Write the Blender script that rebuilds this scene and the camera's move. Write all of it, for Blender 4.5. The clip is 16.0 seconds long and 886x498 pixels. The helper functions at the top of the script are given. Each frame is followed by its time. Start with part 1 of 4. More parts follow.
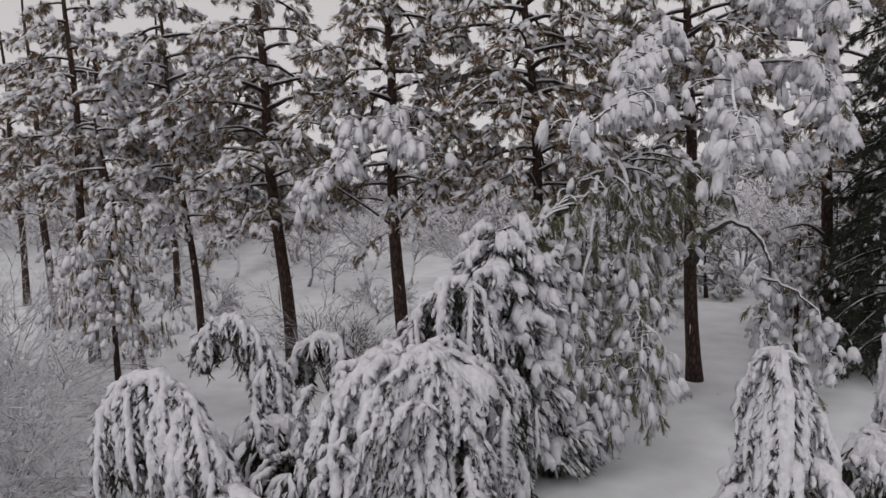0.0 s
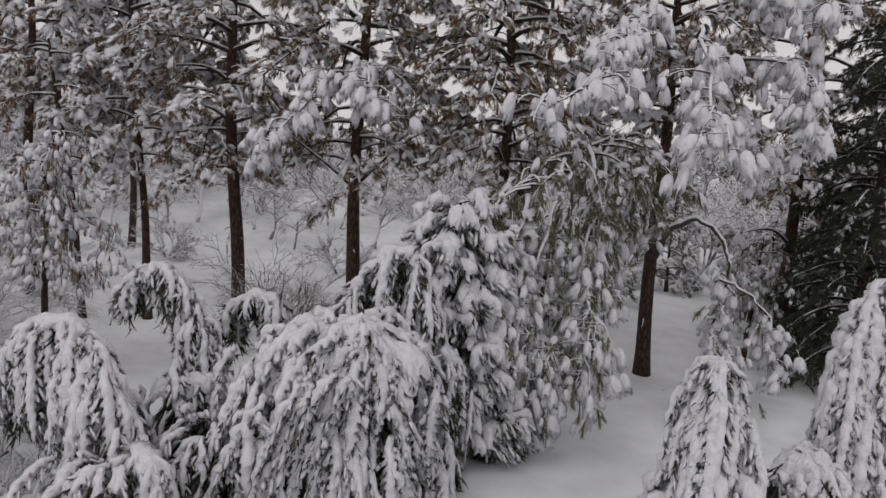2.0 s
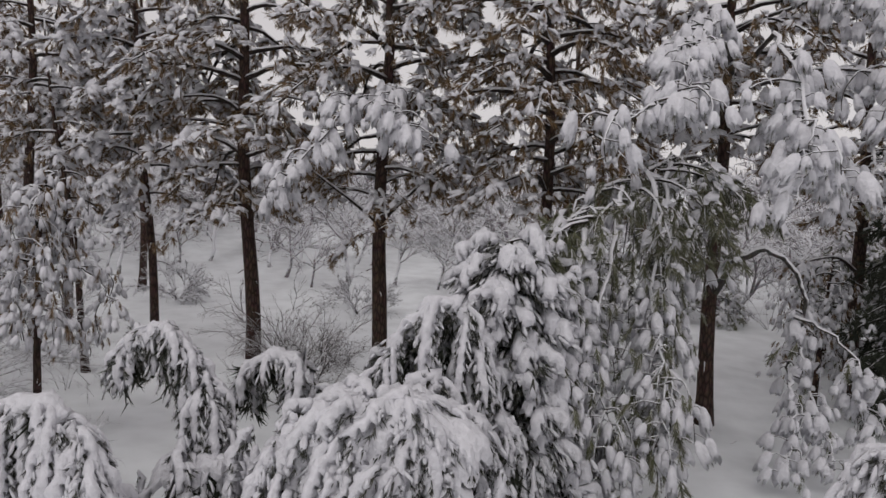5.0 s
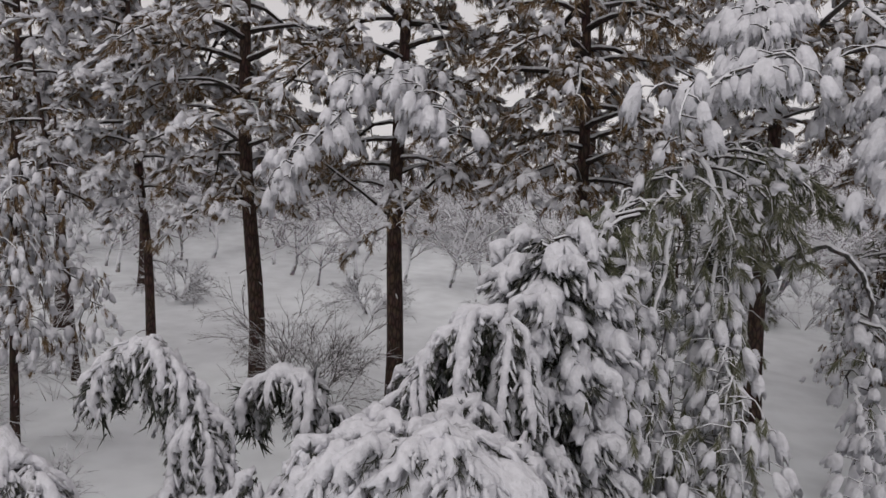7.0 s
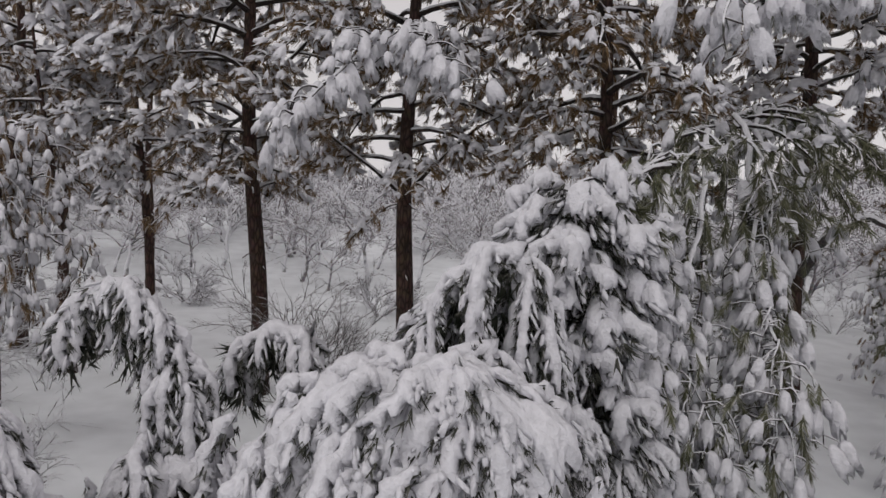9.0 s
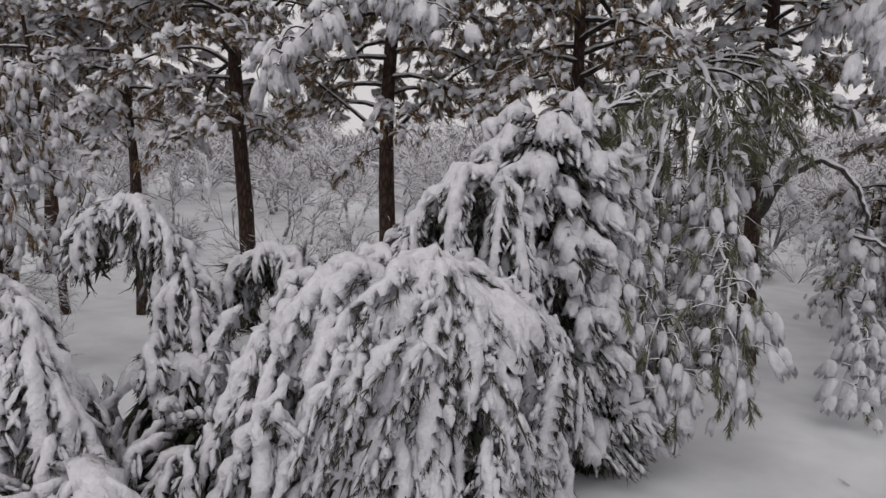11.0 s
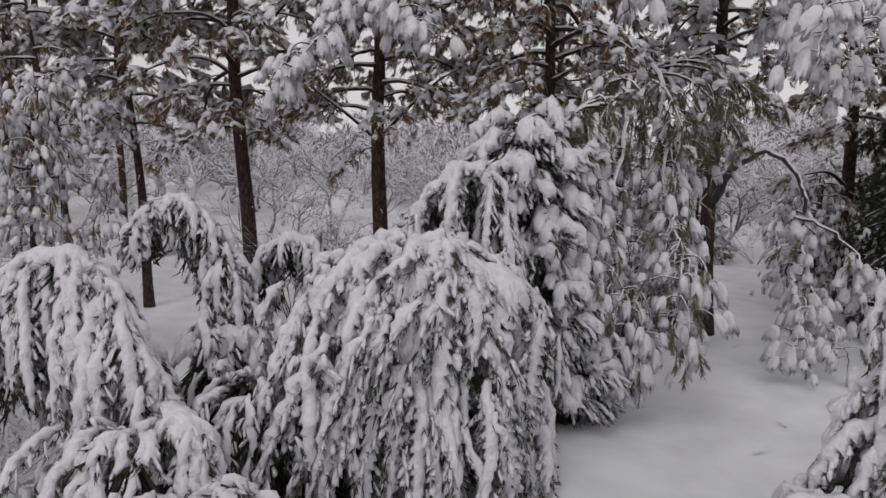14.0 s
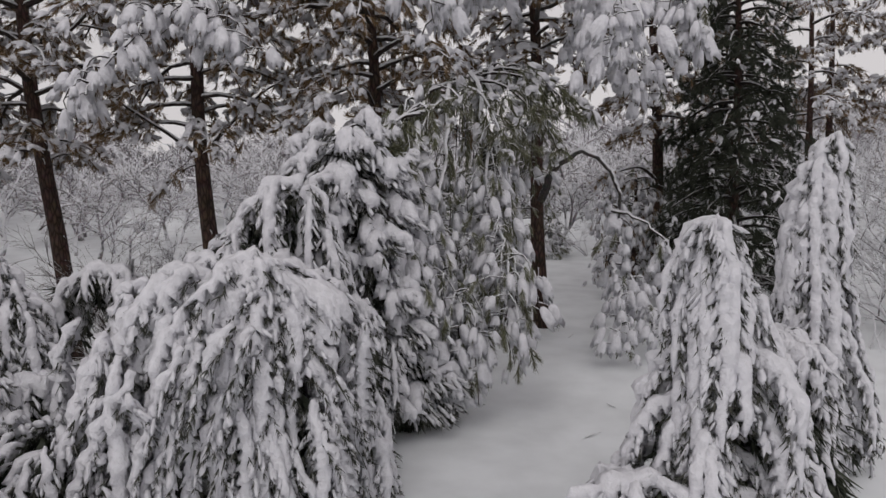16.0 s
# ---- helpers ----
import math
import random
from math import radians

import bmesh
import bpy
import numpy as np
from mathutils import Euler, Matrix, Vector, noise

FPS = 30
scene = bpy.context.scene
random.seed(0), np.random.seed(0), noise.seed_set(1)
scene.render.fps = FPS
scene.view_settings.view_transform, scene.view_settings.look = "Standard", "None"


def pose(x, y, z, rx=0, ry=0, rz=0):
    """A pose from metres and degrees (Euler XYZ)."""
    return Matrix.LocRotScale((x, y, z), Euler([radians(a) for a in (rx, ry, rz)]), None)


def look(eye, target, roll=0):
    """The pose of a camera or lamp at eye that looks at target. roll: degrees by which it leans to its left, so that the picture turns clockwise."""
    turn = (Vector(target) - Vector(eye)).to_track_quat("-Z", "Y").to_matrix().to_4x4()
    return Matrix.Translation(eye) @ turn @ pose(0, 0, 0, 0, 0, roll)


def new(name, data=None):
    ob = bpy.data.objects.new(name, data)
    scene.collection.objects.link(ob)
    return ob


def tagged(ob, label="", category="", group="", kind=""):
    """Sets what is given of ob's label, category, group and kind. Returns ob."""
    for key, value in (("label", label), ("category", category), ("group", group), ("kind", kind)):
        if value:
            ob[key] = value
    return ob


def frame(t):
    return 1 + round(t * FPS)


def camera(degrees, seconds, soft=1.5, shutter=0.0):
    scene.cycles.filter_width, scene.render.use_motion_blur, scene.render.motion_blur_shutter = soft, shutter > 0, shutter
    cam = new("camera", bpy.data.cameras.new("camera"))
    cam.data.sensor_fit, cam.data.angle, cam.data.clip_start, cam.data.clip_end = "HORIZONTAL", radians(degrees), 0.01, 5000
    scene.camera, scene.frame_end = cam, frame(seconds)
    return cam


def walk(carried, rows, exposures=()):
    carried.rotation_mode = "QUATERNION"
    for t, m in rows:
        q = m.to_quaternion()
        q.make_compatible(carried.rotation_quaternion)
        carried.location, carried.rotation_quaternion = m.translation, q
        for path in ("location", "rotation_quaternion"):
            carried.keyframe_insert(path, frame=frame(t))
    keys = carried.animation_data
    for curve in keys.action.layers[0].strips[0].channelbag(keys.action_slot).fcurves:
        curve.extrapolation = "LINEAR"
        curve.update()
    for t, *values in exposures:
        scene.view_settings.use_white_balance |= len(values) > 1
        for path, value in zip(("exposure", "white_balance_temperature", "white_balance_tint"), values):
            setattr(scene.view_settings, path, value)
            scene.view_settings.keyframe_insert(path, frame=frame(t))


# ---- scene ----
cam = camera(66.4, 16.0)
PATH = [
    (0, (0.022, 0.008, 5.35), (-0.223, 1.984, 5.162), -2.2),
    (0.5, (0.185, 0.252, 5.373), (0.01, 2.234, 5.168), 3.4),
    (1, (0.331, 0.361, 5.386), (0.173, 2.337, 5.125), 4.7),
    (1.5, (0.395, 0.421, 5.389), (0.231, 2.393, 5.095), 4.2),
    (2, (0.352, 0.559, 5.365), (0.188, 2.532, 5.082), 4.0),
    (2.5, (0.266, 0.717, 5.381), (0.101, 2.691, 5.108), 3.6),
    (3, (0.188, 0.941, 5.363), (0.013, 2.917, 5.111), 3.3),
    (3.5, (0.088, 1.233, 5.383), (-0.101, 3.21, 5.147), 2.9),
    (4, (-0.014, 1.505, 5.383), (-0.214, 3.483, 5.168), 2.7),
    (6.5, (-0.726, 3.223, 5.309), (-0.941, 5.202, 5.114), 2.2),
    (7, (-0.805, 3.522, 5.259), (-1.026, 5.498, 5.044), 2.2),
    (7.5, (-0.865, 3.831, 5.052), (-1.093, 5.807, 4.843), 2.4),
    (8, (-0.87, 4.065, 4.833), (-1.113, 6.041, 4.639), 2.3),
    (8.5, (-0.853, 4.202, 4.582), (-1.111, 6.179, 4.425), 2.3),
    (9, (-0.824, 4.255, 4.298), (-1.09, 6.232, 4.152), 2.1),
    (9.5, (-0.797, 4.171, 4.048), (-1.051, 6.146, 3.857), 1.6),
    (10, (-0.739, 3.951, 3.884), (-0.971, 5.922, 3.638), 1.8),
    (12.5, (-0.714, 2.812, 3.88), (-0.89, 4.79, 3.636), 1.8),
    (13, (-0.789, 2.518, 3.928), (-0.955, 4.495, 3.677), 1.5),
    (13.5, (-0.851, 2.251, 3.951), (-0.998, 4.228, 3.692), 1.3),
    (14, (-0.877, 2.086, 3.926), (-1.006, 4.065, 3.665), 1.1),
    (14.5, (-0.809, 1.984, 3.969), (-0.894, 3.965, 3.707), 0.3),
    (15, (-0.631, 1.995, 3.968), (-0.592, 3.978, 3.716), -0.5),
    (15.5, (-0.504, 2.085, 3.943), (-0.313, 4.061, 3.701), -1.2),
    (16, (-0.465, 2.159, 3.935), (-0.177, 4.124, 3.7), -1.8),
]
walk(cam, [(t, look(eye, target, roll)) for t, eye, target, roll in PATH], exposures=[(0, -0.36), (4.5, -0.33), (9, -0.28), (14, -0.28), (16, -0.34)])

# ---- world, sun, exposure ----
world = bpy.data.worlds.new("overcast_sky")
scene.world = world
world.use_nodes = True
wn, wl = world.node_tree.nodes, world.node_tree.links
sky = wn.new("ShaderNodeTexSky")
sky.sky_type, sky.sun_disc, sky.sun_elevation, sky.sun_rotation = "NISHITA", False, radians(38), radians(200)
grey = wn.new("ShaderNodeHueSaturation")
grey.inputs["Saturation"].default_value = 0.06
veil = wn.new("ShaderNodeMix")
veil.data_type = "RGBA"
veil.inputs["Factor"].default_value = 0.75
veil.inputs["B"].default_value = (7.05, 6.62, 6.74, 1)
wl.new(sky.outputs["Color"], grey.inputs["Color"])
wl.new(grey.outputs["Color"], veil.inputs["A"])
wl.new(veil.outputs["Result"], wn["Background"].inputs["Color"])
wn["Background"].inputs["Strength"].default_value = 0.115

sun = new("sun", bpy.data.lights.new("sun", "SUN"))
sun.data.energy, sun.data.angle, sun.data.color = 0.6, radians(25), (1.0, 0.97, 0.94)
sun.matrix_world = look((0, 0, 20), (3, 9, 8))


# ---- materials ----
def material(name, rough=0.7):
    m = bpy.data.materials.new(name)
    m.use_nodes = True
    b = m.node_tree.nodes["Principled BSDF"]
    b.inputs["Roughness"].default_value = rough
    b.inputs["Specular IOR Level"].default_value = 0.25
    return m, m.node_tree.nodes, m.node_tree.links, b


def noise_node(n, scale, detail=3.0, coord=None, links=None):
    x = n.new("ShaderNodeTexNoise")
    x.inputs["Scale"].default_value, x.inputs["Detail"].default_value = scale, detail
    if coord:
        links.new(coord, x.inputs["Vector"])
    return x


def ramp_node(n, stops):
    r = n.new("ShaderNodeValToRGB")
    e = r.color_ramp.elements
    e[0].position, e[0].color = stops[0][0], (*stops[0][1], 1)
    e[1].position, e[1].color = stops[-1][0], (*stops[-1][1], 1)
    for p, c in stops[1:-1]:
        q = e.new(p)
        q.color = (*c, 1)
    return r


def snow_material(name, fine=45.0, coarse=11.0, bump=0.75, tone=(0.775, 0.772, 0.812)):
    m, n, l, b = material(name, 0.65)
    geo = n.new("ShaderNodeNewGeometry")
    a = noise_node(n, coarse, 4, geo.outputs["Position"], l)
    f = noise_node(n, fine, 3, geo.outputs["Position"], l)
    dark = tuple(v * 0.86 for v in tone)
    r = ramp_node(n, [(0.3, dark), (0.62, tone)])
    l.new(a.outputs["Fac"], r.inputs["Fac"])
    l.new(r.outputs["Color"], b.inputs["Base Color"])
    b1, b2 = n.new("ShaderNodeBump"), n.new("ShaderNodeBump")
    b1.inputs["Strength"].default_value, b1.inputs["Distance"].default_value = bump, 0.06
    b2.inputs["Strength"].default_value, b2.inputs["Distance"].default_value = bump, 0.012
    l.new(a.outputs["Fac"], b1.inputs["Height"])
    l.new(f.outputs["Fac"], b2.inputs["Height"])
    l.new(b1.outputs["Normal"], b2.inputs["Normal"])
    l.new(b2.outputs["Normal"], b.inputs["Normal"])
    return m


def wood_material(name, dark, light, snow_from=0.35, scale=14.0, snowy=1.0):
    """Bark with cracks, and snow lying where the surface faces up."""
    m, n, l, b = material(name, 0.85)
    geo = n.new("ShaderNodeNewGeometry")
    co = n.new("ShaderNodeTexCoord")
    mp = n.new("ShaderNodeMapping")
    mp.inputs["Scale"].default_value = (1, 1, 0.3)
    l.new(co.outputs["Object"], mp.inputs["Vector"])
    v = n.new("ShaderNodeTexVoronoi")
    v.feature = "DISTANCE_TO_EDGE"
    v.inputs["Scale"].default_value = scale
    l.new(mp.outputs["Vector"], v.inputs["Vector"])
    r = ramp_node(n, [(0.0, tuple(c * 0.35 for c in dark)), (0.12, dark), (0.6, light)])
    l.new(v.outputs["Distance"], r.inputs["Fac"])
    nz = noise_node(n, 7.0, 4, co.outputs["Object"], l)
    tint = n.new("ShaderNodeMix")
    tint.data_type, tint.blend_type = "RGBA", "MULTIPLY"
    tint.inputs["Factor"].default_value = 0.6
    l.new(r.outputs["Color"], tint.inputs["A"])
    l.new(nz.outputs["Color"], tint.inputs["B"])
    sep = n.new("ShaderNodeSeparateXYZ")
    l.new(geo.outputs["Normal"], sep.inputs["Vector"])
    add = n.new("ShaderNodeMath")
    add.operation = "MULTIPLY_ADD"
    add.inputs[1].default_value = 0.9
    l.new(nz.outputs["Fac"], add.inputs[0])
    l.new(sep.outputs["Z"], add.inputs[2])
    rng = n.new("ShaderNodeMapRange")
    rng.inputs["From Min"].default_value, rng.inputs["From Max"].default_value = snow_from + 0.45, snow_from + 0.62
    rng.inputs["To Max"].default_value = snowy
    l.new(add.outputs["Value"], rng.inputs["Value"])
    mix = n.new("ShaderNodeMix")
    mix.data_type = "RGBA"
    l.new(rng.outputs["Result"], mix.inputs["Factor"])
    l.new(tint.outputs["Result"], mix.inputs["A"])
    mix.inputs["B"].default_value = (0.78, 0.78, 0.81, 1)
    l.new(mix.outputs["Result"], b.inputs["Base Color"])
    bp = n.new("ShaderNodeBump")
    bp.inputs["Strength"].default_value, bp.inputs["Distance"].default_value = 0.7, 0.03
    l.new(v.outputs["Distance"], bp.inputs["Height"])
    l.new(bp.outputs["Normal"], b.inputs["Normal"])
    return m


def leaf_material(name, stops):
    """Needles and scale leaves, each blade its own tone, some dusted with snow."""
    m, n, l, b = material(name, 0.6)
    geo = n.new("ShaderNodeNewGeometry")
    r = ramp_node(n, stops)
    l.new(geo.outputs["Random Per Island"], r.inputs["Fac"])
    nz = noise_node(n, 1.3, 2, geo.outputs["Position"], l)
    mul = n.new("ShaderNodeMix")
    mul.data_type, mul.blend_type = "RGBA", "MULTIPLY"
    mul.inputs["Factor"].default_value = 0.55
    l.new(r.outputs["Color"], mul.inputs["A"])
    shade = ramp_node(n, [(0.3, (0.55, 0.5, 0.5)), (0.7, (1.0, 1.0, 1.0))])
    l.new(nz.outputs["Fac"], shade.inputs["Fac"])
    l.new(shade.outputs["Color"], mul.inputs["B"])
    l.new(mul.outputs["Result"], b.inputs["Base Color"])
    return m


SNOW = snow_material("snow_clumps")
SNOW_GROUND = snow_material("snow_ground", fine=35.0, coarse=1.1, bump=0.25, tone=(0.845, 0.868, 0.892))
BARK = wood_material("pine_bark", (0.078, 0.048, 0.038), (0.17, 0.108, 0.086), snow_from=0.27)
LIMB = wood_material("snowy_limb", (0.055, 0.042, 0.036), (0.12, 0.095, 0.085), snow_from=0.02, scale=25)
ICED = wood_material("iced_limb", (0.10, 0.09, 0.082), (0.21, 0.195, 0.18), snow_from=-0.02, scale=25)
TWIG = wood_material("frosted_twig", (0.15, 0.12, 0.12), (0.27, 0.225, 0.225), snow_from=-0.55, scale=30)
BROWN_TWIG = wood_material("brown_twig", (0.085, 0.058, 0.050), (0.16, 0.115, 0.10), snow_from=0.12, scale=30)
# Frosted twigs, with distance haze painted in as an even paler base colour.
FAR_TWIG = wood_material("far_frosted_hazy_twig", (0.44, 0.40, 0.413), (0.58, 0.54, 0.552), snow_from=-0.35, scale=10)
DARK_LIMB = wood_material("dark_limb", (0.040, 0.032, 0.027), (0.08, 0.062, 0.052), snow_from=0.55, scale=25)
NEEDLE = leaf_material("pine_needles", [(0.0, (0.088, 0.056, 0.024)), (0.45, (0.192, 0.124, 0.056)), (0.7, (0.262, 0.166, 0.082)), (0.84, (0.34, 0.27, 0.205)), (1.0, (0.57, 0.55, 0.54))])
GREEN_NEEDLE = leaf_material("green_pine_needles", [(0.0, (0.078, 0.084, 0.046)), (0.55, (0.16, 0.168, 0.095)), (0.8, (0.26, 0.262, 0.195)), (1.0, (0.56, 0.56, 0.54))])
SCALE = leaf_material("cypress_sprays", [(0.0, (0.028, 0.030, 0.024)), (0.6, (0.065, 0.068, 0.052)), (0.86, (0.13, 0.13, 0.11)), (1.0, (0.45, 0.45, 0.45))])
# Real colour of the dark cypress; on inner foliage its darkness paints shade.
DARK_SCALE = leaf_material("dark_cypress_and_shade_sprays", [(0.0, (0.022, 0.027, 0.018)), (0.7, (0.048, 0.056, 0.038)), (0.95, (0.07, 0.08, 0.055)), (1.0, (0.12, 0.12, 0.11))])


# ---- mesh helpers ----
def mesh_data(name, verts, tris, mat, smooth=True):
    me = bpy.data.meshes.new(name)
    verts, tris = np.asarray(verts, np.float32), np.asarray(tris, np.int32)
    me.vertices.add(len(verts))
    me.vertices.foreach_set("co", verts.ravel())
    me.loops.add(tris.size)
    me.loops.foreach_set("vertex_index", tris.ravel())
    me.polygons.add(len(tris))
    me.polygons.foreach_set("loop_start", np.arange(0, tris.size, 3, dtype=np.int32))
    me.polygons.foreach_set("use_smooth", np.full(len(tris), smooth))
    me.update(calc_edges=True)
    me.materials.append(mat)
    return me


class Soup:
    """Collects triangles of one mesh."""

    def __init__(self):
        self.v, self.t, self.n = [], [], 0

    def add(self, v, t):
        if len(v):
            self.v.append(np.asarray(v, float))
            self.t.append(np.asarray(t) + self.n)
            self.n += len(v)

    def part(self, name, mat, parent, smooth=True, label=""):
        if not self.n:
            self.add(np.zeros((3, 3)) + origin_of(parent), [(0, 1, 2)])
        v = np.concatenate(self.v)
        if parent is not None:
            v = v - np.array(origin_of(parent))
        ob = new(name, mesh_data(name, v, np.concatenate(self.t), mat, smooth))
        if parent is not None:
            ob.parent = parent
        return tagged(ob, label=label)


def origin_of(ob):
    p = Vector((0, 0, 0))
    while ob is not None:
        p, ob = p + ob.location, ob.parent
    return p


def thing(name, base, label, category, group=""):
    ob = new(name)
    ob.location = base
    ob.empty_display_size = 0.3
    return tagged(ob, label=label, category=category, group=group)


def unit(v):
    v = np.asarray(v, float)
    return v / (np.linalg.norm(v, axis=-1, keepdims=True) + 1e-9)


def tube(path, radii, sides=6, lump=0.0, rng=None, flat=1.0):
    """A closed tapered tube along a path; lump: unevenness; flat: height over width."""
    path, radii = np.asarray(path, float), np.asarray(radii, float)
    n = len(path)
    tan = unit(np.gradient(path, axis=0))
    side = np.cross(tan, (0, 0, 1.0))
    weak = np.linalg.norm(side, axis=1) < 0.15
    side[weak] = np.cross(tan[weak], (0.9, 0.3, 0.1))
    side = unit(side)
    for i in range(1, n):
        if side[i] @ side[i - 1] < 0:
            side[i] = -side[i]
    over = np.cross(side, tan)
    a = np.linspace(0, 2 * np.pi, sides, endpoint=False)
    rr = radii[:, None] * np.ones(sides)
    if lump:
        rr = rr * (1 + lump * rng.uniform(-1, 1, rr.shape))
    v = path[:, None] + rr[..., None] * (np.cos(a)[None, :, None] * side[:, None] + flat * np.sin(a)[None, :, None] * over[:, None])
    v = np.concatenate([v.reshape(-1, 3), path[:1] - tan[:1] * radii[0] * 0.5, path[-1:] + tan[-1:] * radii[-1] * 0.7])
    i, j = np.meshgrid(np.arange(n - 1), np.arange(sides), indexing="ij")
    p, q = i * sides + j, i * sides + (j + 1) % sides
    t = np.concatenate([np.stack([p, q, q + sides], -1).reshape(-1, 3), np.stack([p, q + sides, p + sides], -1).reshape(-1, 3)])
    k = np.arange(sides)
    k2 = (k + 1) % sides
    first, last = np.full(sides, n * sides), np.full(sides, n * sides + 1)
    off = (n - 1) * sides
    return v, np.concatenate([t, np.stack([k2, k, first], -1), np.stack([off + k, off + k2, last], -1)])


def spline(points, n):
    """A smooth curve through points."""
    p = np.asarray(points, float)
    p = np.concatenate([[2 * p[0] - p[1]], p, [2 * p[-1] - p[-2]]])
    out = []
    for u in np.linspace(0, len(p) - 3 - 1e-6, n):
        i, f = int(u), u - int(u)
        a, b, c, d = p[i : i + 4]
        out.append(0.5 * (2 * b + (c - a) * f + (2 * a - 5 * b + 4 * c - d) * f * f + (3 * b - a - 3 * c + d) * f**3))
    return np.array(out)


def bell_template(rng, flutes=6, flare=0.40):
    """Snow on a hanging tuft: a rounded head that opens along +z into a ragged skirt of fingers."""
    sides = 2 * flutes
    even = np.arange(sides) % 2 == 0
    a = np.linspace(0, 2 * np.pi, sides, endpoint=False) + rng.normal(0, 0.12, sides)
    tooth = np.where(even, rng.uniform(0.5, 0.95, sides), rng.uniform(0.3, 0.5, sides))
    bulge = np.where(even, rng.uniform(0.95, 1.25, sides), rng.uniform(0.72, 0.9, sides))
    v = [(0, 0, -0.5)]
    for f, r in ((0.12, 0.6), (0.4, 0.92), (0.82, 1.0), (1.0, 0.62)):
        rr = flare * r * (1 + (bulge - 1) * f**0.6) * rng.uniform(0.9, 1.1, sides)
        v += list(np.column_stack([rr * np.cos(a), 0.9 * rr * np.sin(a), -0.5 + f * (tooth + 0.5)]))
    v.append((0, 0, 0.3))
    k = np.arange(sides)
    k2 = (k + 1) % sides
    t = [np.stack([0 * k, 1 + k2, 1 + k], -1)]
    for o in (1, 1 + sides, 1 + 2 * sides):
        t += [np.stack([o + k, o + k2, o + k2 + sides], -1), np.stack([o + k, o + k2 + sides, o + k + sides], -1)]
    o = 1 + 3 * sides
    t.append(np.stack([o + k, o + k2, 0 * k + len(v) - 1], -1))
    return np.array(v, float), np.concatenate(t)


def cap_template(rng, rays=5):
    """Snow lying on a tuft: a half shell, y up, that opens along +z into ragged fingers."""
    m = 2 * rays - 1
    even = np.arange(m) % 2 == 0
    a = np.linspace(-0.5, np.pi + 0.5, m) + rng.normal(0, 0.1, m)
    tooth = np.where(even, rng.uniform(0.3, 0.65, m), rng.uniform(0.12, 0.32, m))
    bulge = np.where(even, rng.uniform(0.95, 1.35, m), rng.uniform(0.6, 0.85, m))
    v = [(0, 0.1, -0.5)]
    for f, r in ((0.4, 0.9), (0.85, 1.05), (1.0, 0.7)):
        rr = 0.42 * r * (1 + (bulge - 1) * f) * rng.uniform(0.85, 1.15, m)
        v += list(np.column_stack([rr * np.cos(a), 0.75 * rr * np.sin(a) + 0.08 - 0.22 * f, -0.5 + f * (tooth + 0.5)]))
    v.append((0, -0.12, 0.1))
    k = np.arange(m - 1)
    t = [np.stack([0 * k, 2 + k, 1 + k], -1), np.stack([1 + k, 2 + k, 2 + k + m], -1), np.stack([1 + k, 2 + k + m, 1 + k + m], -1)]
    t += [t[1] + m, t[2] + m, np.stack([1 + k + 2 * m, 2 + k + 2 * m, 0 * k + len(v) - 1], -1)]
    return np.array(v, float), np.concatenate(t)


def needle_template(rng, count, length, spread, width):
    """A tuft of needle blades along +z from the origin."""
    a = rng.uniform(0, 2 * np.pi, count)
    o = spread * np.sqrt(rng.uniform(0.02, 1, count))
    ln = length * rng.uniform(0.65, 1.1, count)
    start = np.stack([0 * a, 0 * a, rng.uniform(-0.4, 0.5, count) * length], 1)
    d = np.stack([np.sin(o) * np.cos(a), np.sin(o) * np.sin(a), np.cos(o)], 1)
    tip = start + d * ln[:, None]
    w = unit(np.cross(d, rng.normal(size=(count, 3)))) * width / 2
    v = np.stack([start - w, start + w, tip], 1).reshape(-1, 3)
    return v, np.arange(3 * count).reshape(-1, 3)


def place_many(template, pos, direction, scale, rng, upright=False):
    """Copies of a template at places, its z along directions; scale: (n, 3) or (n,); upright: its y stays up."""
    v, t = template
    pos, d = np.asarray(pos, float), unit(direction)
    n = len(pos)
    if not n:
        return np.zeros((0, 3)), np.zeros((0, 3), int)
    scale = np.asarray(scale, float)
    if scale.ndim == 1:
        scale = np.repeat(scale[:, None], 3, 1)
    x = unit(np.cross((0, 0, 1.0), d) + rng.normal(0, 0.15, (n, 3))) if upright else unit(np.cross(d, rng.normal(size=(n, 3))))
    x = unit(x - d * (x * d).sum(1, keepdims=True))
    y = np.cross(d, x)
    s = v[None] * scale[:, None]
    w = s[..., :1] * x[:, None] + s[..., 1:2] * y[:, None] + s[..., 2:] * d[:, None] + pos[:, None]
    return w.reshape(-1, 3), (t[None] + (np.arange(n) * len(v))[:, None, None]).reshape(-1, 3)


TR = np.random.default_rng(5)
TUFTS = [needle_template(TR, 25, 0.74, 0.75, 0.066) for _ in range(5)]
PLUMES = [needle_template(TR, 16, 0.9, 0.3, 0.05) for _ in range(5)]
SHOOTS = [tube(np.column_stack([TR.normal(0, 0.05, 4), TR.normal(0, 0.05, 4), np.linspace(0, 1, 4)])[[0, 2, 3]], [0.36, 0.52, 0.32], 3, 0.25, TR) for _ in range(4)]
SPRAYS = [needle_template(TR, 6, 1.0, 0.7, 0.15) for _ in range(4)]
CLUMPS = [cap_template(TR, 4) for k in range(6)]
PODS = [bell_template(TR, 5 + k % 3) for k in range(6)]



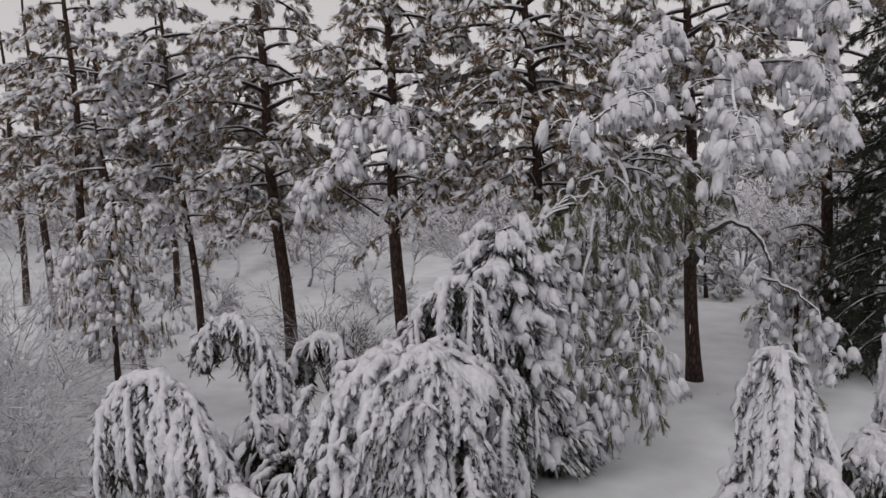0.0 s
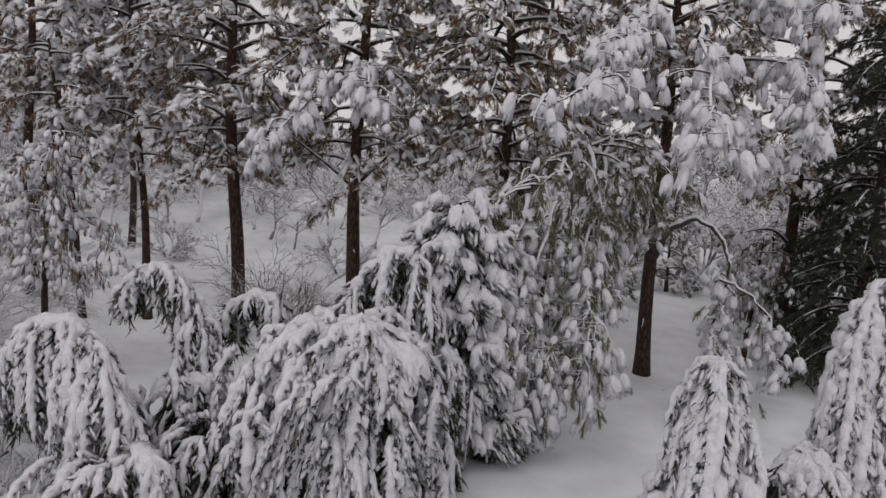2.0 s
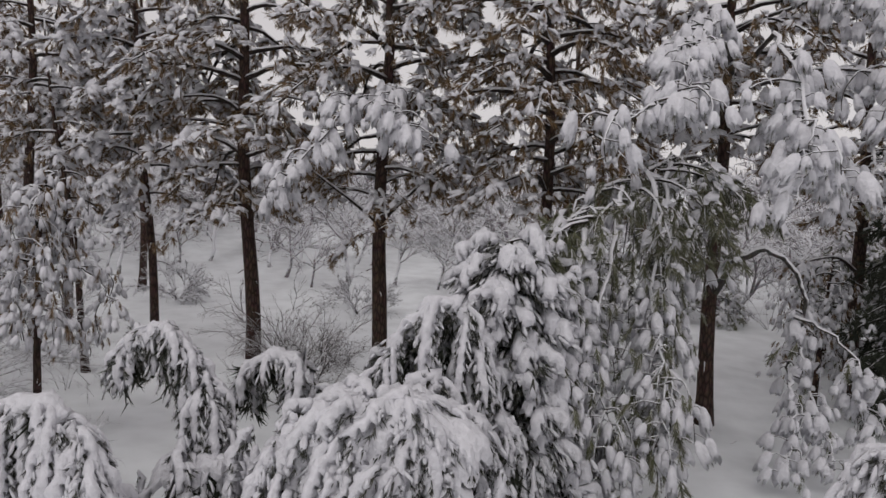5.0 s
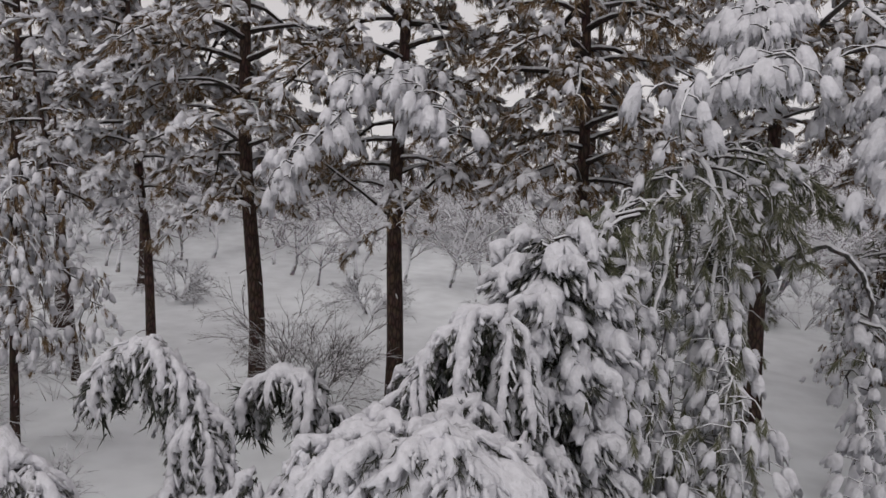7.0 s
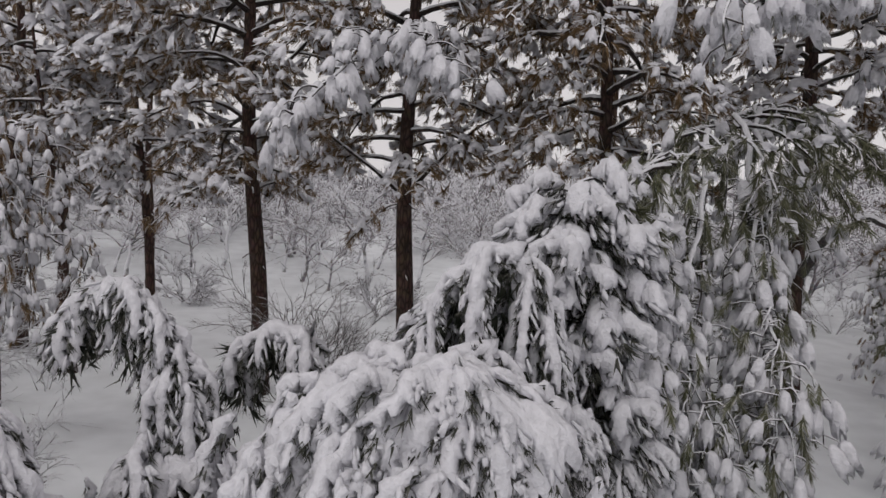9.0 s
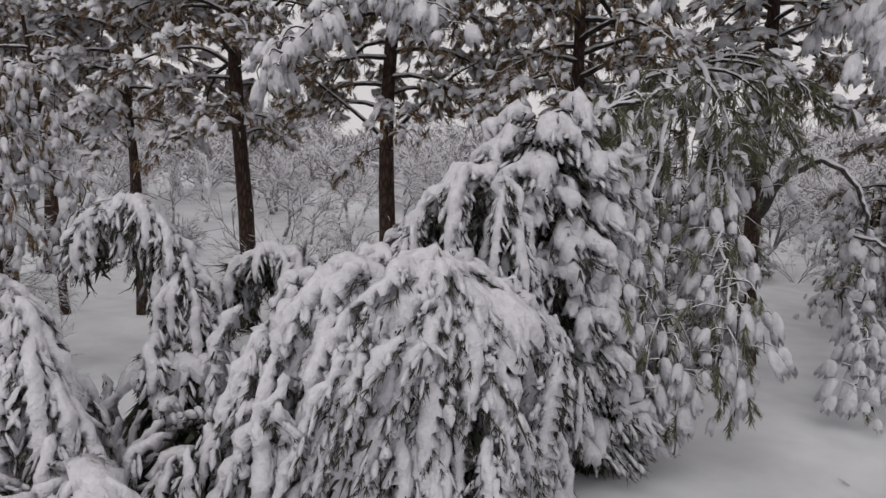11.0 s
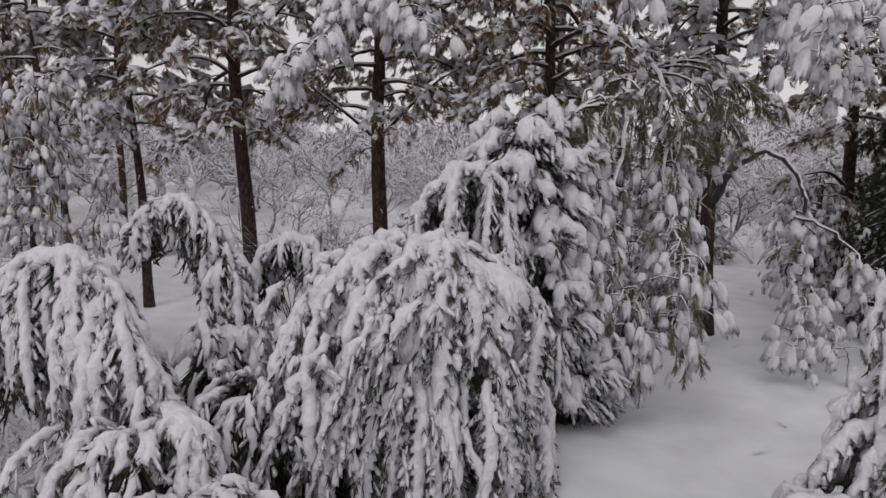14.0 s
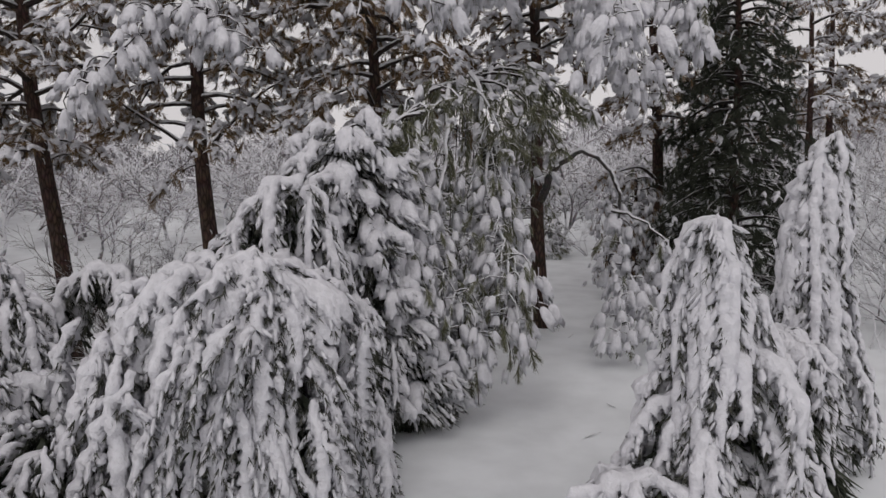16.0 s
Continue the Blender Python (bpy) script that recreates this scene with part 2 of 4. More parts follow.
# ---- pines ----
def wander(start, az, length, rise, droop, n, rng, wob=0.06):
    """A branch's line: out at azimuth az, rising, then bent down by its load."""
    s = np.linspace(0, 1, n)
    d = np.array([np.cos(az), np.sin(az)])
    e = np.array([-d[1], d[0]])
    sway = np.cumsum(rng.normal(0, wob * length / n, n)) * (s > 0)
    lift = np.cumsum(rng.normal(0, wob * length / n, n)) * 0.6
    xy = np.array(start[:2]) + np.outer(length * s, d) + np.outer(sway, e)
    z = start[2] + rise * length * s - droop * length * s * s + lift * (s > 0)
    return np.column_stack([xy, z])


def dress(path, r0, rng, needles, snow, wood, first=0.3, step=0.21, reach=0.5, tuft=0.26, load=0.85, hang=0.15, snow_share=0.5, twig=True):
    """Side twigs with tufts and snow along a branch."""
    seg = np.linalg.norm(np.diff(path, axis=0), axis=1)
    run = np.concatenate([[0], np.cumsum(seg)])
    total = run[-1]
    pos, dirs, size, lum = [], [], [], []
    at, flip = first * total, 1
    while at < total:
        f = at / total
        p = np.array([np.interp(at, run, path[:, k]) for k in range(3)])
        i = min(np.searchsorted(run, at), len(path) - 1)
        tan = unit(path[i] - path[i - 1])
        a = np.arctan2(tan[1], tan[0]) + flip * rng.uniform(0.6, 1.25)
        ln = np.clip(reach * (1.15 - f) * total * rng.uniform(0.5, 1.0), 0.22, 1.3)
        q = wander(p, a, ln, rng.uniform(-0.1, 0.45), rng.uniform(0.3, 0.8) + hang, 5, rng, 0.12)
        if twig:
            wood.add(*tube(q, np.linspace(max(0.011, r0 * 0.3), 0.006, 5), 4))
        m = int(ln / (tuft * 0.45)) + 1
        heavy = load * rng.uniform(0.65, 1.5)
        for u in np.linspace(0.3, 1.0, m):
            k = u * 4
            j = min(int(k), 3)
            x = q[j] + (q[j + 1] - q[j]) * (k - j) + rng.normal(0, tuft * 0.28, 3) * (1, 1, 0.6)
            t2 = unit(q[j + 1] - q[j])
            dd = t2 * 0.8 + rng.normal(0, 0.5, 3) + np.array((0, 0, -0.25 - hang))
            pos.append(x)
            dirs.append(dd)
            size.append(tuft * rng.uniform(0.8, 1.25))
            lum.append(heavy)
        at += step * rng.uniform(0.6, 1.4)
        flip = -flip
    for u in range(3):
        pos.append(path[-1] + rng.normal(0, 0.06, 3))
        dirs.append(unit(path[-1] - path[-2]) + rng.normal(0, 0.4, 3))
        size.append(tuft)
        lum.append(load)
    pos, dirs, size, lum = np.array(pos), unit(dirs), np.array(size), np.array(lum)
    pick = rng.integers(0, 100, len(pos))
    for k, tp in enumerate(TUFTS):
        w = pick % 5 == k
        needles.add(*place_many(tp, pos[w], dirs[w], size[w], rng))
    have = rng.uniform(0, 1, len(pos)) < snow_share
    for k, tp in enumerate(CLUMPS):
        w = (pick % 6 == k) & have
        s = size[w] * lum[w]
        flat = dirs[w] * (1, 1, 0.55)
        sc = np.stack([s * rng.uniform(0.75, 1.1, len(s)), s * rng.uniform(0.6, 0.95, len(s)), s * rng.uniform(0.75, 1.15, len(s))], 1)
        snow.add(*place_many(tp, pos[w] + flat * size[w][:, None] * 0.3 + (0, 0, 0.035), flat, sc, rng, True))


def branch_part(tree, path, r0, rng, wood_mat=LIMB, leaf_mat=NEEDLE, **kw):
    wood, needles, snow = Soup(), Soup(), Soup()
    n = len(path)
    wood.add(*tube(path, r0 * (1 - 0.85 * np.linspace(0, 1, n)) + 0.004, 7, 0.08, rng))
    dress(path, r0, rng, needles, snow, wood, **kw)
    b = wood.part("branch", wood_mat, tree)
    tagged(needles.part("needles", leaf_mat, b, smooth=False), kind="stuff")
    tagged(snow.part("snow", SNOW, b, label="clumps of fresh snow"), kind="stuff")
    return b


def pine(base, lean, height, r, seed, low, label, group="tall pines", reach=3.0, number=32, top=11.2, leaf=NEEDLE, load=0.85, limbs=(), tuft=0.26, snow_share=0.5, spare=(), name="pine_tree", step=0.21, wood=LIMB, twig=True):
    """A tall pine: bare lower trunk, limbs bent by snow. spare: azimuth ranges (degrees) kept thin."""
    rng = np.random.default_rng(seed)
    tree = thing(name, base, label, "tree", group)
    z = np.linspace(-0.3, height, 16)
    path = np.column_stack([base[0] + lean[0] * z + 0.05 * np.sin(z * 0.9 + seed), base[1] + lean[1] * z + 0.05 * np.cos(z * 0.7 + seed), base[2] + z])
    rad = r * np.clip(1.0 - 0.9 * z / height, 0.06, 1) ** 0.75 * (1 + 0.35 * np.exp(-np.clip(z, 0, None) / 0.35))
    s = Soup()
    s.add(*tube(path, rad, 12, 0.05, rng))
    for k in range(int(low * 2.2)):
        h, a = rng.uniform(0.9, low + 1.0), rng.uniform(0, 2 * np.pi)
        c = np.array([np.interp(h, z, path[:, i]) for i in range(3)])
        ln = rng.uniform(0.15, 0.5)
        s.add(*tube(wander(c, a, ln, 0.2, 0.5, 4, rng), np.linspace(0.022, 0.008, 4), 5))
    s.part("trunk", BARK, tree)
    heights = low + (top - low) * (np.arange(number) + rng.uniform(0, 0.8, number)) / number
    az = rng.uniform(0, 2 * np.pi)
    for h in heights:
        az += 2.4 + rng.uniform(-0.4, 0.4)
        deg = math.degrees(az) % 360
        if any(a <= deg <= b for a, b in spare) and rng.uniform() < 0.45:
            continue
        c = np.array([np.interp(h, z, path[:, i]) for i in range(3)])
        k = min(1.0, 0.62 + 0.5 * (h - low) / 3.0) * (1.0 if h < 9 else max(0.4, 1 - (h - 9) / 6)) if low > 1 else 1.05 - 0.55 * h / height
        ln = reach * k * rng.uniform(0.65, 1.1)
        q = wander(c, az, ln, rng.uniform(0.1, 0.5), rng.uniform(0.35, 0.75), 9, rng, 0.08)
        branch_part(tree, q, 0.028 + 0.014 * ln, rng, wood_mat=wood, leaf_mat=leaf, load=load, tuft=tuft, snow_share=snow_share, step=step, twig=twig)
    for pts, rr, kw in limbs:
        branch_part(tree, spline(pts, 16), rr, rng, **({"leaf_mat": leaf, "load": load, "tuft": tuft, "snow_share": snow_share} | kw))
    return tree


def pods_along(path, rng, needles, snow, wood, gap=0.16, size=0.3, first=0.1, spread=0.16, twig=True, white=0.75, bare_over=99.0):
    """Hanging tufts under a drooping branch, each sheathed in snow like a bell."""
    seg = np.linalg.norm(np.diff(path, axis=0), axis=1)
    run = np.concatenate([[0], np.cumsum(seg)])
    at = first * run[-1]
    pos, dirs, size_l = [], [], []
    while at <= run[-1] + 1e-6:
        p = np.array([np.interp(at, run, path[:, k]) for k in range(3)])
        o = rng.normal(0, spread, 3) * (1, 1, 0.4)
        q = p + o + (0, 0, -abs(rng.normal(0.03, 0.05)))
        if twig:
            wood.add(*tube(np.array([p, p + o * 0.6 + (0, 0, 0.02), q]), [0.012, 0.010, 0.007], 4))
        pos.append(q)
        dirs.append((o[0] * 1.1, o[1] * 1.1, -0.8 + rng.normal(0, 0.12)))
        size_l.append(size * rng.uniform(0.6, 1.25))
        at += gap * rng.uniform(0.6, 1.4)
    pos, dirs, sz = np.array(pos), unit(dirs), np.array(size_l)
    pick = rng.integers(0, 1000, len(pos))
    for k, tp in enumerate(PLUMES):
        w = pick % 5 == k
        needles.add(*place_many(tp, pos[w] + dirs[w] * sz[w][:, None] * 0.5, dirs[w], sz[w] * 0.62, rng))
    have = rng.uniform(0, 1, len(pos)) < white * np.where(pos[:, 2] > bare_over, 0.2, 1.0)
    for k, tp in enumerate(TUFTS):
        w = (pick % 5 == k) & ~have
        needles.add(*place_many(tp, pos[w], dirs[w], sz[w] * 0.95, rng))
        needles.add(*place_many(tp, pos[w] + dirs[w] * sz[w][:, None] * 0.4, dirs[w], sz[w] * 0.8, rng))
    for k, tp in enumerate(PODS):
        w = (pick % 6 == k) & have
        s = sz[w]
        sc = np.stack([s * rng.uniform(0.75, 1.1, len(s)), s * rng.uniform(0.65, 1.0, len(s)), s * rng.uniform(0.85, 1.25, len(s))], 1)
        snow.add(*place_many(tp, pos[w] + dirs[w] * s[:, None] * 0.34 + (0, 0, 0.02), dirs[w], sc, rng))


def hanging_branch(tree, pts, r0, rng, side=6, drop=(0.4, 1.4), leaf=GREEN_NEEDLE, wood_mat=ICED, size=0.3, white=0.75, gap=0.16, first=0.25, wide=0.75, sway=0.0, bare_over=99.0):
    """A limb broken down by snow, with twigs that hang and carry sheathed tufts."""
    path = spline(pts, 18)
    path[1:] += np.cumsum(rng.normal(0, 0.055, (17, 3)), 0) * (1, 1, 0.4)
    path[:, 0] += sway * np.sin(np.linspace(0, 2 * np.pi, 18))
    wood, needles, snow = Soup(), Soup(), Soup()
    wood.add(*tube(path, r0 * (1 - 0.8 * np.linspace(0, 1, 18)), 8, 0.08, rng))
    pods_along(path[int(18 * first) :], rng, needles, snow, wood, gap=gap * 1.2, size=size, white=white, twig=size > 0.22, bare_over=bare_over)
    for k in range(side):
        f = first + (1 - first) * (k + rng.uniform(0, 1)) / side
        p = np.array([np.interp(f * 17, np.arange(18), path[:, i]) for i in range(3)])
        a = rng.uniform(0, 2 * np.pi)
        ln = rng.uniform(0.3, 1.0) * wide
        h = rng.uniform(*drop)
        h = min(h, max(0.2, p[2] - 0.15))
        q = spline([p, p + (ln * 0.6 * np.cos(a), ln * 0.6 * np.sin(a), 0.04), p + (ln * np.cos(a), ln * np.sin(a), -0.35 * h), p + (ln * 1.05 * np.cos(a), ln * 1.05 * np.sin(a), -h)], 9)
        q[2:] += np.cumsum(rng.normal(0, 0.025, (7, 3)), 0) * (1, 1, 0.4)
        wood.add(*tube(q, np.linspace(r0 * 0.42, 0.007, 9), 5))
        pods_along(q, rng, needles, snow, wood, gap=gap, size=size, first=0.2, white=white, twig=size > 0.22, bare_over=bare_over)
    b = wood.part("branch", wood_mat, tree, label="pale ice-glazed bent limb")
    tagged(needles.part("needles", leaf, b, smooth=False), kind="stuff")
    tagged(snow.part("snow", SNOW, b, label="bell-shaped sleeves of snow"), kind="stuff")
    return b


def drooping_cedar(base, height, seed, label, count=12, reach=1.1, low=0.35):
    """A small evergreen whose boughs all hang, sheathed in snow."""
    rng = np.random.default_rng(seed)
    tree = thing("drooping_cedar", base, label, "tree", "drooping cedars")
    b = np.array(base)
    s = Soup()
    s.add(*tube(spline([b + (0, 0, -0.2), b + (0.05, 0, height * 0.5), b + (0.15, 0.05, height)], 12), np.linspace(0.09, 0.02, 12), 8, 0.06, rng))
    s.part("trunk", BARK, tree)
    for k in range(count):
        h = height * (low + (0.98 - low) * (k + 0.5) / count)
        a = k * 2.4 + rng.uniform(-0.3, 0.3)
        ln = reach * (1.25 - 0.75 * h / height) * rng.uniform(0.75, 1.15)
        d = np.array((np.cos(a), np.sin(a), 0))
        c = b + (0.1, 0, h)
        hanging_branch(tree, [c, c + d * ln * 0.5 + (0, 0, 0.12), c + d * ln * 0.9 - (0, 0, 0.25), c + d * ln * 1.05 - (0, 0, 0.8)], 0.03, rng, side=5, drop=(0.3, 0.8), leaf=NEEDLE, wood_mat=LIMB, size=0.17, white=0.7, gap=0.11, first=0.2)
    return tree


# ---- weeping cypresses ----
def dome_point(spec, az, rho, u=0.0):
    """A place on the outline of a bent shrub: az round it, rho from its top (0) to its skirt (1)."""
    apex, foot = np.array(spec["apex"], float), np.array(spec["foot"], float)
    p, bulge = spec.get("power", 2.0), spec.get("bulge", 0.7)
    c, s = np.cos(az), np.sin(az)
    rx, ry = spec["radius"]
    mid = apex[:2] + (foot[:2] - apex[:2]) * rho**1.3
    r = rho**bulge * (1 + 0.13 * np.sin(3 * az + 7 * apex[0]) * rho + 0.10 * np.sin(5 * az + 4 * rho + 3 * apex[1]))
    z = foot[2] + (apex[2] - foot[2]) * (1 - rho**p) * (1 - 0.10 * u * u)
    gx, gy = spec.get("ridge", (0, 0))
    mid = mid + np.array((gx, gy)) * u * (1 - 0.45 * rho)
    return np.array([mid[0] + rx * r * c, mid[1] + ry * r * s, z])


def tongue(path, half, deep, out, rng, pitch=0.058):
    """A drooping strip of snow with a rounded back and ragged, finger-like edges."""
    path = np.asarray(path, float)
    run = np.concatenate([[0], np.cumsum(np.linalg.norm(np.diff(path, axis=0), axis=1))])
    n = max(5, int(run[-1] / pitch))
    g = np.linspace(0, run[-1], n)
    p = np.column_stack([np.interp(g, run, path[:, i]) for i in range(3)])
    f = np.linspace(0, 1, n)
    tan = unit(np.gradient(p, axis=0))
    side = unit(np.cross(tan, np.array((0, 0, 1.0)) + out))
    over = np.cross(side, tan)
    w = half * np.interp(f, (0, 0.15, 0.5, 0.85, 1), (0.35, 0.8, 1.0, 0.8, 0.2)) * rng.uniform(0.88, 1.12, n)
    lump = deep * np.interp(f, (0, 0.2, 0.6, 1), (0.5, 1.0, 0.8, 0.25)) * (1 + 0.35 * np.sin(g * rng.uniform(14, 24) + rng.uniform(0, 6))) * rng.uniform(0.9, 1.1, n)
    rows = []
    for s_ in (-1.0, -0.6, 0.0, 0.6, 1.0):
        if abs(s_) == 1:
            long = (np.arange(n) + (s_ > 0)) % 2 == 0
            ext = np.where(long, rng.uniform(1.0, 1.6, n), rng.uniform(0.4, 0.7, n))
            rows.append(p + side * (s_ * w * ext * 0.85)[:, None] + tan * (w * (ext - 0.5) * 0.9)[:, None] - over * (0.55 * w * ext)[:, None])
        else:
            rows.append(p + side * (s_ * w)[:, None] + over * ((1 - 0.75 * s_ * s_) * lump * rng.uniform(0.8, 1.2, n))[:, None])
    rows.append(p - over * (0.3 * w)[:, None])
    v = np.stack(rows, 1).reshape(-1, 3)
    m = len(rows)
    i, j = np.meshgrid(np.arange(n - 1), np.arange(m), indexing="ij")
    a, b = i * m + j, i * m + (j + 1) % m
    t = np.concatenate([np.stack([a, b, b + m], -1).reshape(-1, 3), np.stack([a, b + m, a + m], -1).reshape(-1, 3)])
    o = (n - 1) * m
    ends = [(0, k + 1, k) for k in range(1, m - 1)] + [(o, o + k, o + k + 1) for k in range(1, m - 1)]
    return v, np.concatenate([t, np.array(ends)])


def frond(shrub, path, rng, thick, fringe=1.0, leaf=SCALE):
    """One snow-laden drooping spray: a ragged strip of snow, finger-like shoots, dark leaf fringe below."""
    green, snow = Soup(), Soup()
    n = len(path)
    up = np.array((0, 0, 1.0))
    out = unit((path[-1] - path[0]) * (1, 1, 0) + (1e-3, 0, 0))
    snow.add(*tongue(path + up * 0.02, thick * 0.8, thick * rng.uniform(0.55, 0.9), out, rng))
    green.add(*tube(path - up * 0.01, np.linspace(0.014, 0.006, n), 4))
    seg = np.linalg.norm(np.diff(path, axis=0), axis=1).sum()

    def along(count, lo):
        u = rng.uniform(lo, 0.99, count) * (n - 1)
        k = np.minimum(u.astype(int), n - 2)
        t = unit(path[k + 1] - path[k])
        side = unit(np.cross(t, up + out)) * rng.choice((-1, 1), count)[:, None]
        return path[k] + (path[k + 1] - path[k]) * (u - k)[:, None], t, side

    def r(a, b, count):
        return rng.uniform(a, b, count)[:, None]

    m = max(4, int(seg / 0.095))
    p, t, side = along(m, 0.12)
    d = unit(t * r(0.4, 0.9, m) + side * r(0.2, 0.8, m) + up * r(-0.9, -0.2, m))
    p = p + side * thick * r(0.4, 1.0, m)
    ln = rng.uniform(0.07, 0.17, m)
    w = thick * rng.uniform(0.35, 0.65, m)
    pick = rng.integers(0, 4, m)
    for k, tp in enumerate(SHOOTS):
        q = pick == k
        snow.add(*place_many(tp, p[q] + up * 0.2 * w[q][:, None], d[q], np.stack([w[q], w[q] * 0.85, ln[q]], 1), rng))
    tips, tdirs, tsize = [p + d * ln[:, None] * 0.7 - up * 0.02], [d - up * 0.4 + rng.normal(0, 0.25, (m, 3))], [rng.uniform(0.05, 0.10, m)]
    c = int(seg / 0.034 * fringe)
    p, t, side = along(c, 0.03)
    tips.append(p + side * thick * r(0.3, 1.15, c) - up * thick * 0.5)
    tdirs.append(t * 0.8 + side * r(0.1, 0.8, c) - up * 0.5)
    tsize.append(rng.uniform(0.055, 0.12, c))
    tips, tdirs, tsize = np.concatenate(tips), unit(np.concatenate(tdirs)), np.concatenate(tsize)
    pick = rng.integers(0, 4, len(tips))
    for k, tp in enumerate(SPRAYS):
        q = pick == k
        green.add(*place_many(tp, tips[q], tdirs[q], tsize[q], rng))
    b = green.part("frond", leaf, shrub, smooth=False)
    tagged(snow.part("snow", SNOW, b, label="ragged strip of fresh snow"), kind="stuff")
    return b


def bent_cypress(stems, seed, label, count, drop=(0.8, 0.9), reach=(0.2, 0.45), roll=0.14, thick=0.1, low=0.1, inner=320, flare=1.0, lead=0.0):
    """A cypress whose leaders are bowed by snow; fronds hang from them. drop, reach: at the tip and near the foot."""
    rng = np.random.default_rng(seed)
    foot = stems[0][0]
    shrub = thing("weeping_cypress", foot, label, "shrub", "weeping cypresses")
    dark = Soup()
    for number, pts in enumerate(stems):
        path = spline(pts, 90)
        run = np.concatenate([[0], np.cumsum(np.linalg.norm(np.diff(path, axis=0), axis=1))])
        path = np.column_stack([np.interp(np.linspace(0, run[-1], 26), run, path[:, k]) for k in range(3)])
        path[2:] += np.cumsum(rng.normal(0, 0.012, (24, 3)), 0) * (1, 1, 0.3)
        s = Soup()
        s.add(*tube(path, np.linspace(0.07, 0.018, 26), 8, 0.06, rng))
        stem = s.part("stem", LIMB, shrub)
        head = unit((path[-1] - path[8]) * (1, 1, 0) + (1e-3, 0, 0))
        cap = Soup()
        cap.add(*tongue(path[13:] + (0, 0, 0.02), roll, roll * 0.8, head, rng, 0.07))
        cap.part("snow_cap", SNOW, stem, label="thick roll of snow along the bowed stem")
        share = int(count * (lead if number == 0 else (1 - lead) / (len(stems) - 1))) if lead else count // len(stems)
        turn = rng.uniform(0, 6.28)
        for i in range(share):
            f = low + (1 - low) * ((i + rng.uniform()) / share) ** 0.85
            p = np.array([np.interp(f * 25, np.arange(26), path[:, k]) for k in range(3)])
            turn += 2.4 + rng.normal(0, 0.35)
            d = np.array((np.cos(turn), np.sin(turn), 0))
            h = max(0.25, np.interp(f, (low, 1), drop[::-1]) * rng.uniform(0.65, 1.25))
            h = min(h, max(0.12, p[2] - foot[2] - 0.06))
            w = (reach[0] + (reach[1] - reach[0]) * ((1 - f) / (1 - low)) ** flare) * rng.uniform(0.6, 1.25)
            u = np.linspace(0, 1, 9) * np.pi / 2
            q = p + np.outer(w * np.sin(u) ** 0.8, d) + np.outer(0.10 * np.sin(2 * u) - h * (1 - np.cos(u)) ** 0.9, (0, 0, 1.0))
            q[1:] += np.cumsum(rng.normal(0, 0.014, (8, 3)), 0)
            q[:, 2] = np.maximum(q[:, 2], foot[2] + 0.03)
            frond(shrub, q, rng, thick * rng.uniform(0.7, 1.2))
            m = max(3, inner // share)
            at = rng.integers(2, 9, m)
            c = p + (q[at] - p) * np.column_stack([rng.uniform(0.3, 0.8, m)] * 2 + [np.ones(m)]) - (0, 0, 0.06)
            for j, tp in enumerate(SPRAYS):
                k = np.arange(m) % 4 == j
                dark.add(*place_many(tp, c[k], d * 0.4 - np.array((0, 0, 1.0)) + rng.normal(0, 0.3, (k.sum(), 3)), rng.uniform(0.16, 0.3, k.sum()), rng))
    # Same leaves as the fronds, in a darker colour standing in for shade.
    dark.part("inner_foliage", DARK_SCALE, shrub, smooth=False, label="inner green sprays, coloured darker for the shade between fronds")
    return shrub


def snow_cap(spec, seed, reach=0.26, deep=0.07):
    """The unbroken roll of snow on the bent crown, with a scalloped lower edge."""
    rng = np.random.default_rng(seed + 900)
    rings, sides = 13, 72
    az = np.linspace(0, 2 * np.pi, sides, endpoint=False)
    ph = rng.uniform(0, 6.28, 8)
    edge = reach * (1 + 0.22 * np.sin(3 * az + ph[0]) + 0.22 * np.sin(7 * az + ph[1]) + 0.2 * np.sin(13 * az + ph[2]) + 0.1 * np.sin(23 * az + ph[3]))
    edge = np.maximum(edge, 0.09)
    turn = np.arctan2(spec.get("ridge", (0, 0))[1], spec.get("ridge", (0, 0))[0])
    v = [np.array(spec["apex"], float) + (0, 0, deep)]
    for k in range(1, rings + 1):
        f = k / rings
        for j, a in enumerate(az):
            rho = edge[j] * min(1.0, f * 1.1)
            u = np.cos(a - turn) * min(1.0, f * 1.6)
            p = dome_point(spec, a, rho, u)
            lump = 0.04 * np.sin(9 * p[0] + ph[4]) + 0.025 * np.sin(11 * p[1] + ph[5]) + 0.02 * np.sin(23 * p[0] + 17 * p[1] + ph[6]) + 0.015 * np.sin(31 * p[1] - 19 * p[0] + ph[7])
            h = (deep + lump) * np.sqrt(max(0.0, 1 - f**3)) if f < 1 else -0.06
            v.append(p + (0.25 * h * np.cos(a), 0.25 * h * np.sin(a), h) + rng.normal(0, 0.006, 3))
    t = [(0, 1 + j, 1 + (j + 1) % sides) for j in range(sides)]
    for k in range(rings - 1):
        for j in range(sides):
            a, b = 1 + k * sides + j, 1 + k * sides + (j + 1) % sides
            t += [(a, a + sides, b), (b, a + sides, b + sides)]
    return np.array(v), np.array(t)


